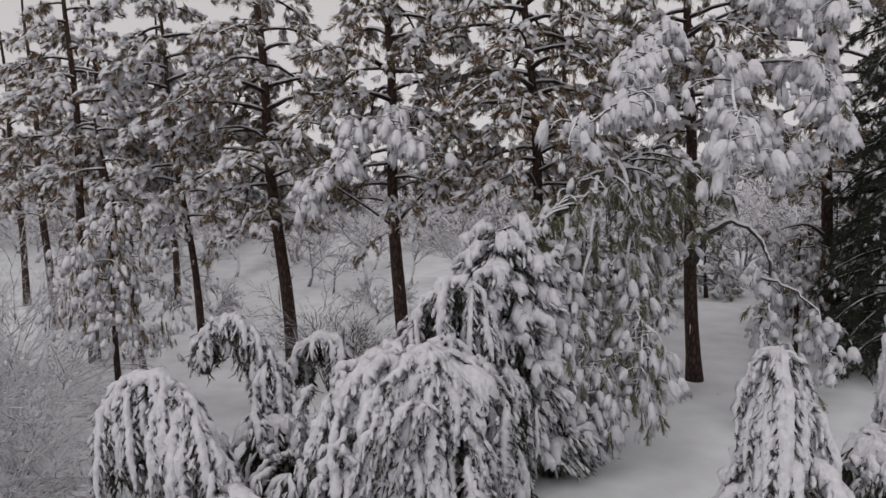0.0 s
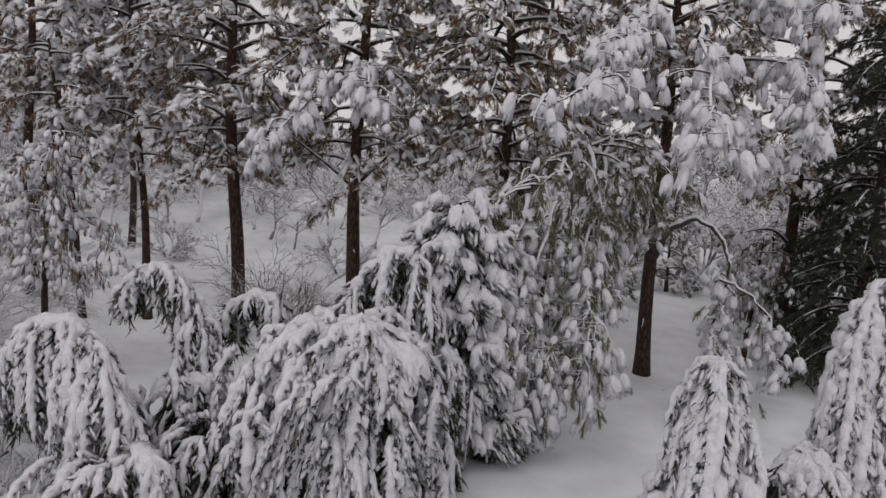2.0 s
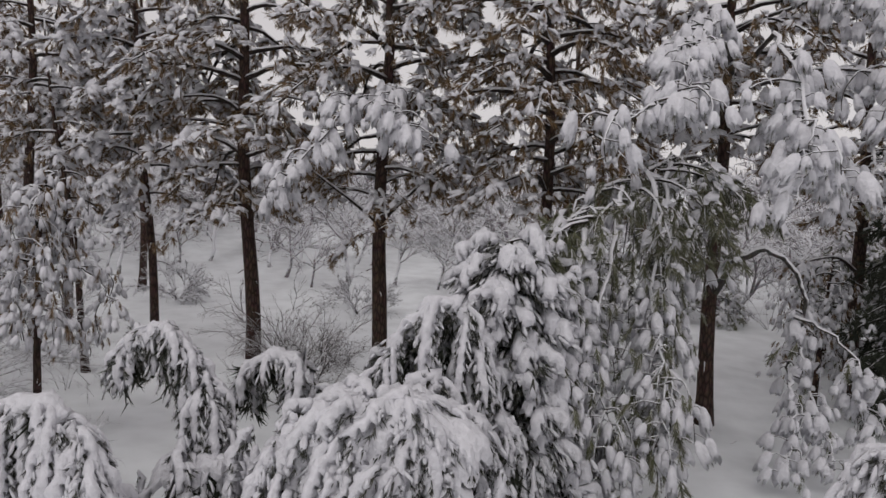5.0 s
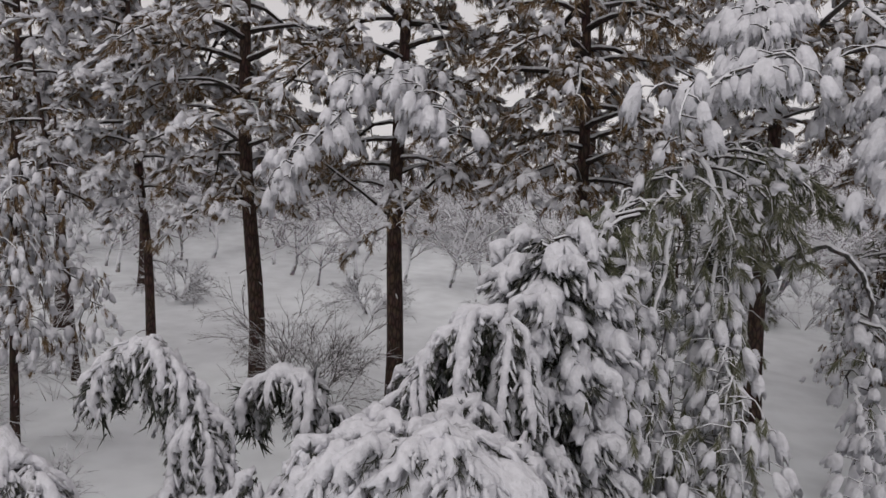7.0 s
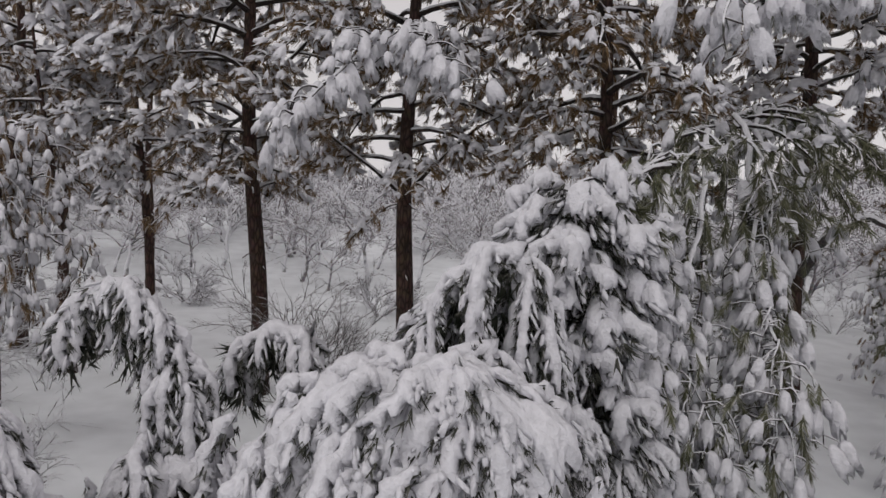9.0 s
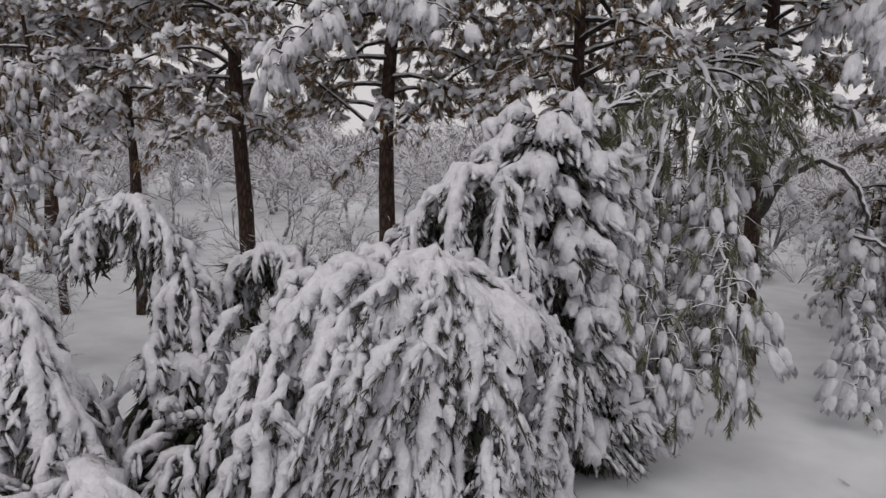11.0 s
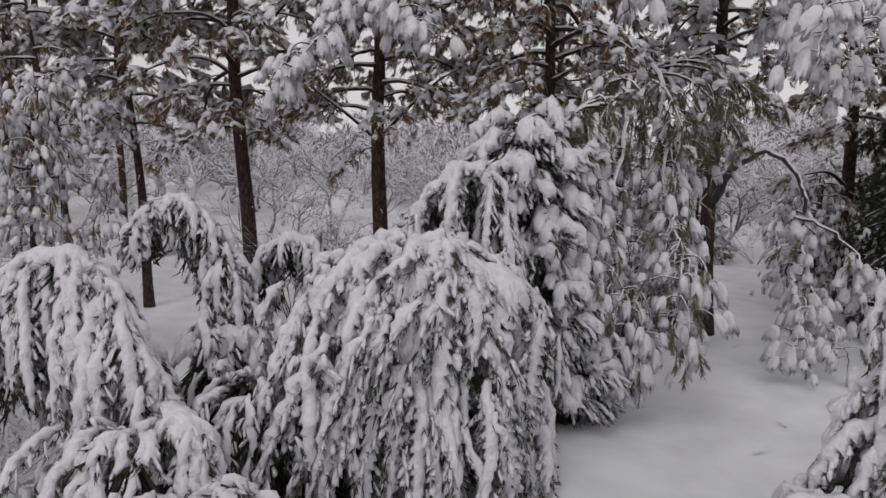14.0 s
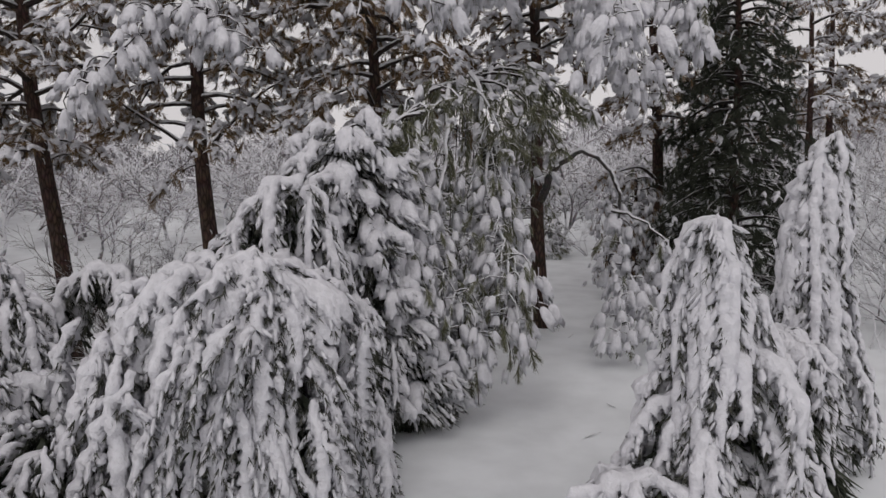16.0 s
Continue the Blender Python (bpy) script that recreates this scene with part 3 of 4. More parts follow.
def weeping_shrub(spec, seed, label, count, thick=0.085, group="weeping cypresses", name="weeping_cypress", face=None, layers=(0.0, 0.75), span=(0.22, 0.5), core=900, crown=0.26):
    """A young cypress bent over by snow. face: azimuth range, in degrees, that most fronds hang on."""
    rng = np.random.default_rng(seed)
    foot = spec["foot"]
    shrub = thing(name, foot, label, "shrub", group)
    apex = np.array(spec["apex"], float)
    stem = Soup()
    b = np.array(foot, float)
    st = spline([b + (0, 0, -0.2), b + (apex - b) * (0.12, 0.12, 0.4), b + (apex - b) * (0.5, 0.5, 0.86), apex - (0, 0, 0.08)], 12)
    stem.add(*tube(st, np.linspace(0.075, 0.02, 12), 8, 0.06, rng))
    stem.part("stem", LIMB, shrub)
    inner = Soup()
    az = rng.uniform(0, 2 * np.pi, core)
    rho = rng.uniform(0.28, 1.0, core)
    pts = np.array([dome_point(spec, a, h) for a, h in zip(az, rho)])
    axis = np.array([dome_point(spec, a, h) * 0 + (*(apex[:2] + (b[:2] - apex[:2]) * h**1.3), dome_point(spec, a, h)[2]) for a, h in zip(az, rho)])
    k = rng.uniform(0.45, 0.88, core)[:, None]
    pts = axis + (pts - axis) * k - (0, 0, 0.10)
    out = unit(pts - axis + (0, 0, -0.15)) - np.array((0, 0, 0.8))
    for j, tp in enumerate(SPRAYS):
        w = np.arange(core) % 4 == j
        inner.add(*place_many(tp, pts[w], out[w], rng.uniform(0.22, 0.42, w.sum()), rng))
    # The darker leaf colour paints the shade seen between the fronds.
    inner.part("inner_foliage", DARK_SCALE, shrub, smooth=False, label="inner green sprays, coloured darker for the shade between fronds")
    cap = Soup()
    if crown:
        cap.add(*snow_cap(spec, seed, crown))
    if crown:
        cap.part("snow_cap", SNOW, shrub, label="smooth thick roll of snow")
    for i in range(count):
        a0 = rng.uniform(*[radians(v) for v in face]) if face and rng.uniform() < 0.8 else rng.uniform(0, 2 * np.pi)
        r0 = rng.uniform(*layers)
        if i % 6 == 0:
            a0, r0 = rng.uniform(0, 2 * np.pi), 0.0
        r1 = min(1.02, r0 + rng.uniform(*span))
        drift = rng.normal(0, 0.2)
        m = 10
        pth = []
        lift = rng.uniform(-0.16, 0.1) if rng.uniform() < 0.85 else rng.uniform(0.1, 0.26)
        along = rng.uniform(-1, 1)
        for f in np.linspace(0, 1, m):
            p = dome_point(spec, a0 + drift * f, max(0.02, r0 + (r1 - r0) * f), along)
            ax = np.array((*(apex[:2] + (b[:2] - apex[:2]) * 0.5), p[2]))
            p = p + unit((p - ax) * (1, 1, 0)) * lift * (1 - f) + (0, 0, lift * 0.6)
            pth.append(p)
        pth = np.array(pth) + np.cumsum(rng.normal(0, 0.022, (m, 3)), 0)
        pth[:, 2] = np.maximum(pth[:, 2], foot[2] + 0.02)
        frond(shrub, pth, rng, thick * rng.uniform(0.65, 1.2) * (1.2 - 0.4 * r0))
    return shrub


def shelf_evergreen(apex, foot, seed, label):
    """A conical evergreen: tiers of boughs, each under a thick pad of snow, dark sprays below."""
    rng = np.random.default_rng(seed)
    tree = thing("snowy_evergreen", foot, label, "tree")
    b, top = np.array(foot, float), np.array(apex, float)
    s = Soup()
    s.add(*tube(spline([b - (0, 0, 0.2), b * 0.5 + top * 0.5, top - (0, 0, 0.1)], 10), np.linspace(0.1, 0.02, 10), 8, 0.06, rng))
    s.part("trunk", BARK, tree)
    for k in range(64):
        f = ((k + 0.5) / 64) ** 0.8
        c = top + (b - top) * f * 0.92
        a = k * 2.4 + rng.uniform(-0.4, 0.4)
        ln = (0.25 + 1.4 * f**0.5) * (1 - 0.22 * f) * rng.uniform(0.72, 1.12)
        d = np.array((np.cos(a), np.sin(a), 0))
        path = spline([c, c + d * ln * 0.5 + (0, 0, 0.05), c + d * ln - (0, 0, 0.1 + 0.22 * ln)], 8)
        wood, green, snow = Soup(), Soup(), Soup()
        wood.add(*tube(path, np.linspace(0.028, 0.008, 8), 5))
        for g, turn in ((0.35, 0.0), (0.5, 0.7), (0.5, -0.7), (0.75, 0.8), (0.75, -0.8)):
            p = np.array([np.interp(g * 7, np.arange(8), path[:, i]) for i in range(3)])
            e = np.array((np.cos(a + turn), np.sin(a + turn), 0))
            long = rng.uniform(0.3, 0.5) * (0.8 + 0.5 * f)
            q = spline([p, p + e * long * 0.6 + (0, 0, 0.03), p + e * long - (0, 0, rng.uniform(0.1, 0.25))], 7)
            if rng.uniform() < 1.35 - 0.9 * f:
                snow.add(*tongue(q + (0, 0, 0.03), rng.uniform(0.11, 0.17), rng.uniform(0.1, 0.17), e, rng, 0.06))
            m = 20
            q = p + rng.normal(0, 0.15, (m, 3)) * (1, 1, 0.3) - (0, 0, 0.11)
            o = unit((q - c) * (1, 1, 0)) * 0.8 - np.array((0, 0, 0.75)) + rng.normal(0, 0.25, (m, 3))
            for j, tp in enumerate(SPRAYS):
                w = np.arange(m) % 4 == j
                green.add(*place_many(tp, q[w], o[w], rng.uniform(0.10, 0.19, w.sum()), rng))
            for j, tp in enumerate(SHOOTS):
                w = (np.arange(m) % 4 == j) & (rng.uniform(0, 1, m) < 0.4)
                snow.add(*place_many(tp, q[w] + (0, 0, 0.03), o[w], np.stack([np.full(w.sum(), 0.07), np.full(w.sum(), 0.06), rng.uniform(0.12, 0.24, w.sum())], 1), rng))
        bough = wood.part("bough", LIMB, tree)
        tagged(green.part("needles", SCALE, bough, smooth=False), kind="stuff")
        tagged(snow.part("snow", SNOW, bough, label="thick pad of snow"), kind="stuff")
    return tree


# ---- bare bushes and trees ----
def twigs(soup, start, direction, length, radius, level, rng, bend=0.12, spread=0.6, kids=(3, 5), droop=0.0, shrink=0.62, thin=0.55, far=False):
    n = 4
    p, d = np.array(start, float), unit(direction)
    path = [p]
    for i in range(n):
        d = unit(d + rng.normal(0, bend, 3) + np.array((0, 0, -droop / n)))
        p = p + d * length / n
        path.append(p)
    path = np.array(path)
    if far and level < 2:
        w = unit(np.cross(d, rng.normal(size=3))) * radius
        soup.add(np.array([path[0] - w, path[0] + w, path[4] + w * 0.4, path[4] - w * 0.4]), [(0, 1, 2), (0, 2, 3)])
    elif level > 1:
        soup.add(*tube(path if level > 2 else path[::2], np.linspace(radius, radius * 0.55, n + 1 if level > 2 else 3), 5 if level > 2 else 4))
    elif level:
        soup.add(*tube(path[::4], [radius, radius * 0.6], 3))
    else:
        w = unit(np.cross(d, rng.normal(size=3))) * radius
        soup.add(np.array([path[0] - w, path[0] + w, path[2] + w * 0.9, path[2] - w * 0.9, path[4]]), [(0, 1, 2), (0, 2, 3), (3, 2, 4)])
    if level:
        for i in range(rng.integers(*kids)):
            f = rng.uniform(0.3, 1.0) * n
            j = min(int(f), n - 1)
            q = path[j] + (path[j + 1] - path[j]) * (f - j)
            t = unit(path[j + 1] - path[j])
            dd = unit(t + unit(rng.normal(0, 1, 3)) * spread + (0, 0, 0.15))
            twigs(soup, q, dd, length * shrink * rng.uniform(0.7, 1.2), radius * thin, level - 1, rng, bend, spread, kids, droop, shrink, thin, far)


def bare_bush(base, height, stems, seed, label, mat=TWIG, name="snowy_bush", category="shrub", group="bare snowy bushes", levels=3, spread=0.65, droop=0.3, radius=0.026, flare=0.7, kids=(3, 5), thin=0.64):
    rng = np.random.default_rng(seed)
    bush = thing(name, base, label, category, group)
    for k in range(stems):
        s = Soup()
        a = 2 * np.pi * (k + rng.uniform(0, 0.7)) / stems
        d = (flare * np.cos(a), flare * np.sin(a), 1.0)
        twigs(s, np.array(base) + (0.08 * np.cos(a), 0.08 * np.sin(a), -0.1), d, height * rng.uniform(0.5, 0.75), radius, levels, rng, 0.14, spread, kids, droop, 0.62, thin)
        s.part("stem", mat, bush)
    return bush


# ---- ground ----
def ground_height(x, y):
    z = 0.10 * np.sin(x * 0.31 + 0.4) * np.cos(y * 0.27) + 0.05 * np.sin(x * 0.9 + y * 0.7) - 0.05
    for cx, cy, h, w in ((-3.5, 9.5, 0.22, 2.6), (0.2, 11.5, 0.10, 1.4), (3.3, 8.6, 0.16, 1.4), (-8.5, 11, 0.25, 2.5), (5.4, 9.6, 0.2, 1.3)):
        z = z + h * np.exp(-((x - cx) ** 2 + (y - cy) ** 2) / w**2)
    far = np.clip((np.hypot(x, y) - 34) / 60, 0, 1)
    return z + 6.5 * far * far * (3 - 2 * far) + 0.3 * far * np.sin(x * 0.06) * np.cos(y * 0.05)


def build_ground():
    u = np.linspace(-1, 1, 181)
    g = 26 * u + 2600 * np.sign(u) * np.abs(u) ** 9
    xx, yy = np.meshgrid(g, g + 14, indexing="ij")
    v = np.stack([xx, yy, ground_height(xx, yy)], -1).reshape(-1, 3)
    i, j = np.meshgrid(np.arange(180), np.arange(180), indexing="ij")
    p = i * 181 + j
    t = np.concatenate([np.stack([p, p + 181, p + 182], -1).reshape(-1, 3), np.stack([p, p + 182, p + 1], -1).reshape(-1, 3)])
    ob = new("ground", mesh_data("ground", v, t, SNOW_GROUND))
    return tagged(ob, "deep smooth fresh snow covering the whole ground", "ground", kind="structure")


build_ground()


def on_ground(x, y, sink=0.0):
    return (x, y, float(ground_height(x, y)) - sink)


# ---- the tall pines ----
pine(on_ground(-9.8, 19.3), (-0.062, -0.01), 13, 0.125, 11, 4.6, "slender dark-trunked pine with snow-laden limbs among other pines", reach=2.9, number=30, snow_share=0.8, load=1.1)
pine(on_ground(-6.57, 18.0), (-0.041, -0.01), 15, 0.19, 12, 4.4, "tall dark-barked pine with two bare curved limbs and snowy tufts", reach=3.0, number=38, snow_share=0.5, load=0.95, spare=((150, 215), (320, 360), (0, 30)),
     limbs=[([(-6.8, 18, 5.75), (-7.5, 17.6, 6.15), (-8.4, 17.2, 5.9), (-9.2, 16.9, 5.3)], 0.06, {"first": 0.7}),
            ([(-6.8, 18, 6.7), (-7.4, 17.6, 7.1), (-8.3, 17.2, 7.0), (-9.0, 17, 6.6)], 0.06, {"first": 0.6}),
            ([(-6.8, 18, 6.5), (-6.0, 17.8, 7.0), (-5.2, 17.5, 7.6), (-4.6, 17.3, 7.9)], 0.055, {"first": 0.6}),
            ([(-6.8, 18, 7.0), (-6.0, 17.8, 7.2), (-5.0, 17.6, 7.0), (-4.2, 17.4, 6.7)], 0.05, {"first": 0.5})])
pine_c = pine(on_ground(-3.33, 17.3), (0.0, 0.0), 14, 0.19, 13, 4.9, "dark-trunked pine with forked limbs and a heavy white bough", reach=3.1, number=38, spare=((150, 215),),
     limbs=[([(-3.33, 17.3, 4.3), (-3.9, 17.0, 4.8), (-4.8, 16.6, 5.5), (-5.4, 16.3, 6.0)], 0.055, {"first": 0.55}),
            ([(-3.33, 17.3, 4.4), (-2.7, 17.0, 5.0), (-2.0, 16.8, 5.6), (-1.4, 16.6, 5.9)], 0.05, {"first": 0.5}),
            ([(-3.33, 17.3, 4.2), (-3.7, 17.1, 4.1), (-4.3, 16.9, 3.5)], 0.03, {"first": 0.4})])
pine(on_ground(0.56, 16.6), (-0.043, 0.0), 14, 0.16, 14, 5.2, "dark pine half hidden behind a bent snowy tree", reach=3.1, number=44, limbs=[
    ([(0.3, 16.5, 5.2), (0.0, 16.0, 5.6), (-0.8, 15.5, 5.3), (-1.5, 15.2, 4.8)], 0.05, {"first": 0.4})])
pine_d = pine(on_ground(4.33, 18.3), (-0.005, 0.01), 14, 0.19, 15, 6.4, "stout dark pine beside the snowy path with broken limbs", reach=2.9, number=32, load=1.0)
pine(on_ground(9.06, 21.4), (-0.035, 0.0), 14, 0.20, 16, 4.6, "pine with a crooked side limb beside a dark cypress", reach=3.0, number=30, load=1.0,
     limbs=[([(8.9, 21.4, 3.4), (8.2, 21.0, 3.8), (7.3, 20.6, 3.7), (6.6, 20.4, 3.4)], 0.06, {"first": 0.7})])
pine(on_ground(-11.3, 18.5), (-0.11, -0.01), 9, 0.10, 17, 4.2, "thin leaning young pine with drooping snowy crown", reach=1.8, number=14, top=8, snow_share=0.7, load=1.0)
for k, (x, y) in enumerate(((-15.0, 23.0), (-19.5, 25.5), (-14.0, 20.0), (18.5, 27.5), (21.5, 25.5))):
    pine(on_ground(x, y), (0.01 * (k % 3 - 1), 0), 14, 0.17, 30 + k, 4.2 + 0.5 * (k % 3), "snow-covered pine further back in the grove", reach=2.7, number=21, tuft=0.32, top=12.3, snow_share=0.75)

for k, (x, y) in enumerate(((-25.0, 31.0), (-17.0, 31.0), (1.6, 28.5), (17.0, 31.0), (20.5, 29.0))):
    pine(on_ground(x, y), (0.01 * (k % 3 - 1), 0), 15, 0.17, 130 + k, 5.0, "snow-covered pine far back in the grove", reach=2.9, number=16, tuft=0.38, snow_share=0.4, top=13.5)

# limbs of the stout pine, broken down by snow
rd = np.random.default_rng(77)
hanging_branch(pine_d, [(4.2, 18.1, 5.6), (3.6, 17.3, 6.0), (2.9, 16.2, 6.0), (2.1, 15.0, 5.7), (1.3, 13.9, 5.2), (0.7, 13.0, 4.5), (0.3, 12.4, 3.6)], 0.075, rd, side=26, drop=(0.5, 1.6), white=0.12, wide=0.8, sway=0.15)
for pts, white in (([(3.4, 16.9, 5.9), (3.3, 16.0, 5.2), (2.95, 15.2, 4.0), (2.55, 14.7, 2.6), (2.3, 14.4, 1.4)], 0.5),
                   ([(2.6, 15.6, 5.9), (2.6, 14.6, 5.0), (2.25, 13.6, 3.8), (2.05, 12.9, 2.4), (1.85, 12.5, 1.4)], 0.55),
                   ([(2.0, 14.8, 5.7), (2.0, 13.9, 4.8), (1.7, 13.1, 3.6), (1.65, 12.4, 2.4), (1.45, 12.0, 1.5)], 0.55),
                   ([(1.5, 14.2, 5.4), (1.35, 13.3, 4.6), (1.05, 12.6, 3.4), (1.1, 12.1, 2.4), (1.0, 11.8, 1.6)], 0.55),
                   ([(0.8, 13.2, 4.7), (0.6, 12.8, 3.8), (0.5, 12.5, 2.8), (0.6, 12.3, 1.9)], 0.55)):
    hanging_branch(pine_d, pts, 0.045, rd, side=22, drop=(0.4, 1.1), white=white, wide=0.42, sway=rd.uniform(-0.25, 0.25), first=0.3, size=0.26, gap=0.16, bare_over=3.9)
# green boughs spread between the broken limbs
for k in range(9):
    f = 0.28 + 0.72 * (k + 0.5) / 9
    c = np.array((3.9 - 3.2 * f, 17.6 - 4.6 * f, 5.7 - 0.5 * f + 0.4 * np.sin(5 * f)))
    q = wander(c, radians(-95 + 75 * np.sin(7.0 * k)), rd.uniform(1.3, 2.0), 0.15, rd.uniform(0.55, 0.95), 9, rd, 0.1)
    branch_part(pine_d, q, 0.035, rd, leaf_mat=GREEN_NEEDLE, load=0.8, snow_share=0.3, tuft=0.3, step=0.17, hang=0.4, reach=0.55)
# the arched limb and the sprays on its end
hanging_branch(pine_d, [(4.35, 18.2, 3.1), (4.3, 17.4, 3.85), (4.75, 16.9, 4.15), (5.2, 16.7, 3.8), (5.5, 16.6, 2.9), (5.6, 16.6, 1.7)], 0.105, rd, side=4, drop=(0.3, 0.9), first=0.82, white=0.9)
hanging_branch(pine_d, [(5.5, 16.6, 2.9), (6.1, 16.3, 2.65), (6.5, 16.0, 1.9), (6.55, 15.8, 1.1)], 0.045, rd, side=6, drop=(0.3, 0.9), first=0.5, white=0.9, wide=0.45)
hanging_branch(pine_d, [(5.6, 16.6, 1.8), (5.2, 15.8, 1.5), (4.8, 15.0, 1.0), (4.4, 14.3, 0.4)], 0.045, rd, side=8, drop=(0.2, 0.7), first=0.3, white=0.92, size=0.29, gap=0.19, wide=0.35)
hanging_branch(pine_d, [(5.6, 16.6, 1.8), (5.7, 15.8, 1.6), (5.6, 15.0, 1.1), (5.4, 14.4, 0.5)], 0.04, rd, side=7, drop=(0.2, 0.7), first=0.3, white=0.92, size=0.29, gap=0.19, wide=0.35)
# upper limbs that reach out over the path, hung with white bells
hanging_branch(pine_d, [(4.3, 18.2, 7.4), (3.3, 15.6, 8.0), (2.2, 13.2, 7.6), (1.5, 11.9, 6.8), (0.8, 11.2, 6.3)], 0.06, rd, side=20, drop=(0.1, 0.5), white=1.0, size=0.30, gap=0.21, first=0.45)
hanging_branch(pine_d, [(4.3, 18.2, 7.8), (4.0, 15.0, 8.2), (3.5, 12.8, 7.4), (3.2, 11.5, 6.2), (3.15, 11.2, 5.6)], 0.055, rd, side=15, drop=(0.2, 0.6), white=1.0, size=0.30, gap=0.21, first=0.4)
hanging_branch(pine_d, [(4.3, 18.2, 7.6), (5.4, 16.0, 7.8), (5.9, 14.4, 7.2), (6.0, 13.7, 6.2)], 0.055, rd, side=14, drop=(0.3, 0.8), white=0.95, size=0.30, gap=0.21, first=0.3)
hanging_branch(pine_d, [(4.3, 18.2, 6.6), (4.9, 17.0, 6.9), (5.3, 15.8, 6.4), (5.3, 15.0, 5.6)], 0.045, rd, side=11, drop=(0.3, 0.8), white=0.92, size=0.30, gap=0.21, first=0.3)
hanging_branch(pine_d, [(4.3, 18.2, 8.6), (3.0, 16.0, 8.8), (2.4, 14.4, 8.2), (2.1, 13.4, 7.4)], 0.055, rd, side=12, drop=(0.2, 0.6), white=0.92, size=0.30, gap=0.21, first=0.3)
hanging_branch(pine_d, [(4.3, 18.2, 9.0), (5.6, 15.6, 9.2), (6.6, 13.8, 8.4)], 0.055, rd, side=12, drop=(0.3, 0.8), white=0.92, size=0.30, gap=0.21)

rc = np.random.default_rng(78)
hanging_branch(pine_c, [(-3.33, 17.2, 6.9), (-3.4, 15.4, 6.9), (-3.5, 14.0, 6.3), (-3.8, 13.0, 5.5), (-4.0, 12.5, 4.9)], 0.05, rc, side=13, drop=(0.15, 0.5), white=1.0, size=0.30, gap=0.21, leaf=NEEDLE, wood_mat=LIMB)
hanging_branch(pine_c, [(-3.33, 17.2, 7.3), (-3.0, 15.6, 7.1), (-2.9, 14.2, 6.5), (-2.9, 13.6, 5.9)], 0.05, rc, side=9, drop=(0.15, 0.45), white=1.0, size=0.30, gap=0.21, leaf=NEEDLE, wood_mat=LIMB)

# ---- bent cypresses in the foreground ----
weeping_shrub({"apex": (-1.5, 9.15, 2.97), "foot": (-1.95, 9.75, 0.15), "ridge": (0.6, 0.05), "radius": (1.45, 1.35), "power": 2.1, "bulge": 0.72}, 41, "rounded weeping cypress bowed into a snowy mound", 250, 0.138, face=(150, 390), layers=(0.0, 0.82), core=380, crown=0.3)
bent_cypress([[(-3.35, 10.2, 0.1), (-3.6, 10.15, 1.2), (-3.98, 10.1, 2.35), (-4.4, 10.1, 3.15), (-4.7, 10.1, 3.38), (-4.98, 10.05, 3.22), (-5.08, 10.0, 2.95)], [(-3.35, 10.2, 0.1), (-3.2, 10.0, 1.1), (-3.1, 9.85, 1.75), (-2.95, 9.75, 1.85), (-2.8, 9.7, 1.6)]], 42, "tall weeping cypress arched over, fronds heavy with snow", 130, drop=(0.38, 0.9), reach=(0.17, 0.42), roll=0.12, thick=0.092, lead=0.72)
bent_cypress([[(-2.9, 11.5, 0.1), (-2.85, 11.45, 1.4), (-3.02, 11.4, 2.25), (-3.3, 11.4, 2.66), (-3.62, 11.4, 2.78), (-3.95, 11.4, 2.6), (-4.08, 11.4, 2.3)]], 43, "small weeping cypress hump under a cap of snow", 50, drop=(0.38, 0.8), reach=(0.22, 0.45), roll=0.19)
bent_cypress([[(-3.95, 8.25, 0.1), (-4.25, 8.35, 1.6), (-4.65, 8.4, 2.55), (-5.1, 8.4, 2.88), (-5.5, 8.4, 2.72), (-5.75, 8.35, 2.3)], [(-3.95, 8.25, 0.1), (-3.9, 8.1, 1.0), (-3.75, 7.95, 1.5), (-3.55, 7.85, 1.45), (-3.4, 7.8, 1.15)]], 44, "broad weeping cypress bowed sideways under thick snow", 120, drop=(1.2, 1.1), reach=(0.32, 0.5), roll=0.18, thick=0.11, lead=0.7)
bent_cypress([[(-0.4, 11.2, 0.1), (-0.6, 11.0, 2.0), (-0.78, 10.8, 3.4), (-1.12, 10.7, 3.84), (-1.6, 10.65, 3.45), (-1.95, 10.6, 2.9), (-2.1, 10.6, 2.3)], [(-0.4, 11.2, 0.1), (-0.7, 10.8, 1.6), (-1.0, 10.4, 2.7), (-1.25, 10.2, 2.95), (-1.5, 10.1, 2.6), (-1.6, 10.0, 2.1)]], 45, "leaning weeping cypress with long snowy curtains", 120, drop=(0.9, 1.1), reach=(0.28, 0.5), roll=0.17, thick=0.105)
shelf_evergreen((-0.38, 11.9, 4.62), (-0.05, 12.4, 0.1), 46, "conical evergreen with broad shelves of thick snow behind the cypresses")
weeping_shrub({"apex": (0.2, 12.3, 1.8), "foot": (0.3, 12.6, 0.05), "ridge": (0.4, 0.3), "radius": (0.75, 0.8), "power": 1.5, "bulge": 0.8}, 47, "low evergreen skirt of snowy fronds on the path's edge", 55, 0.085, face=(170, 400), crown=0)
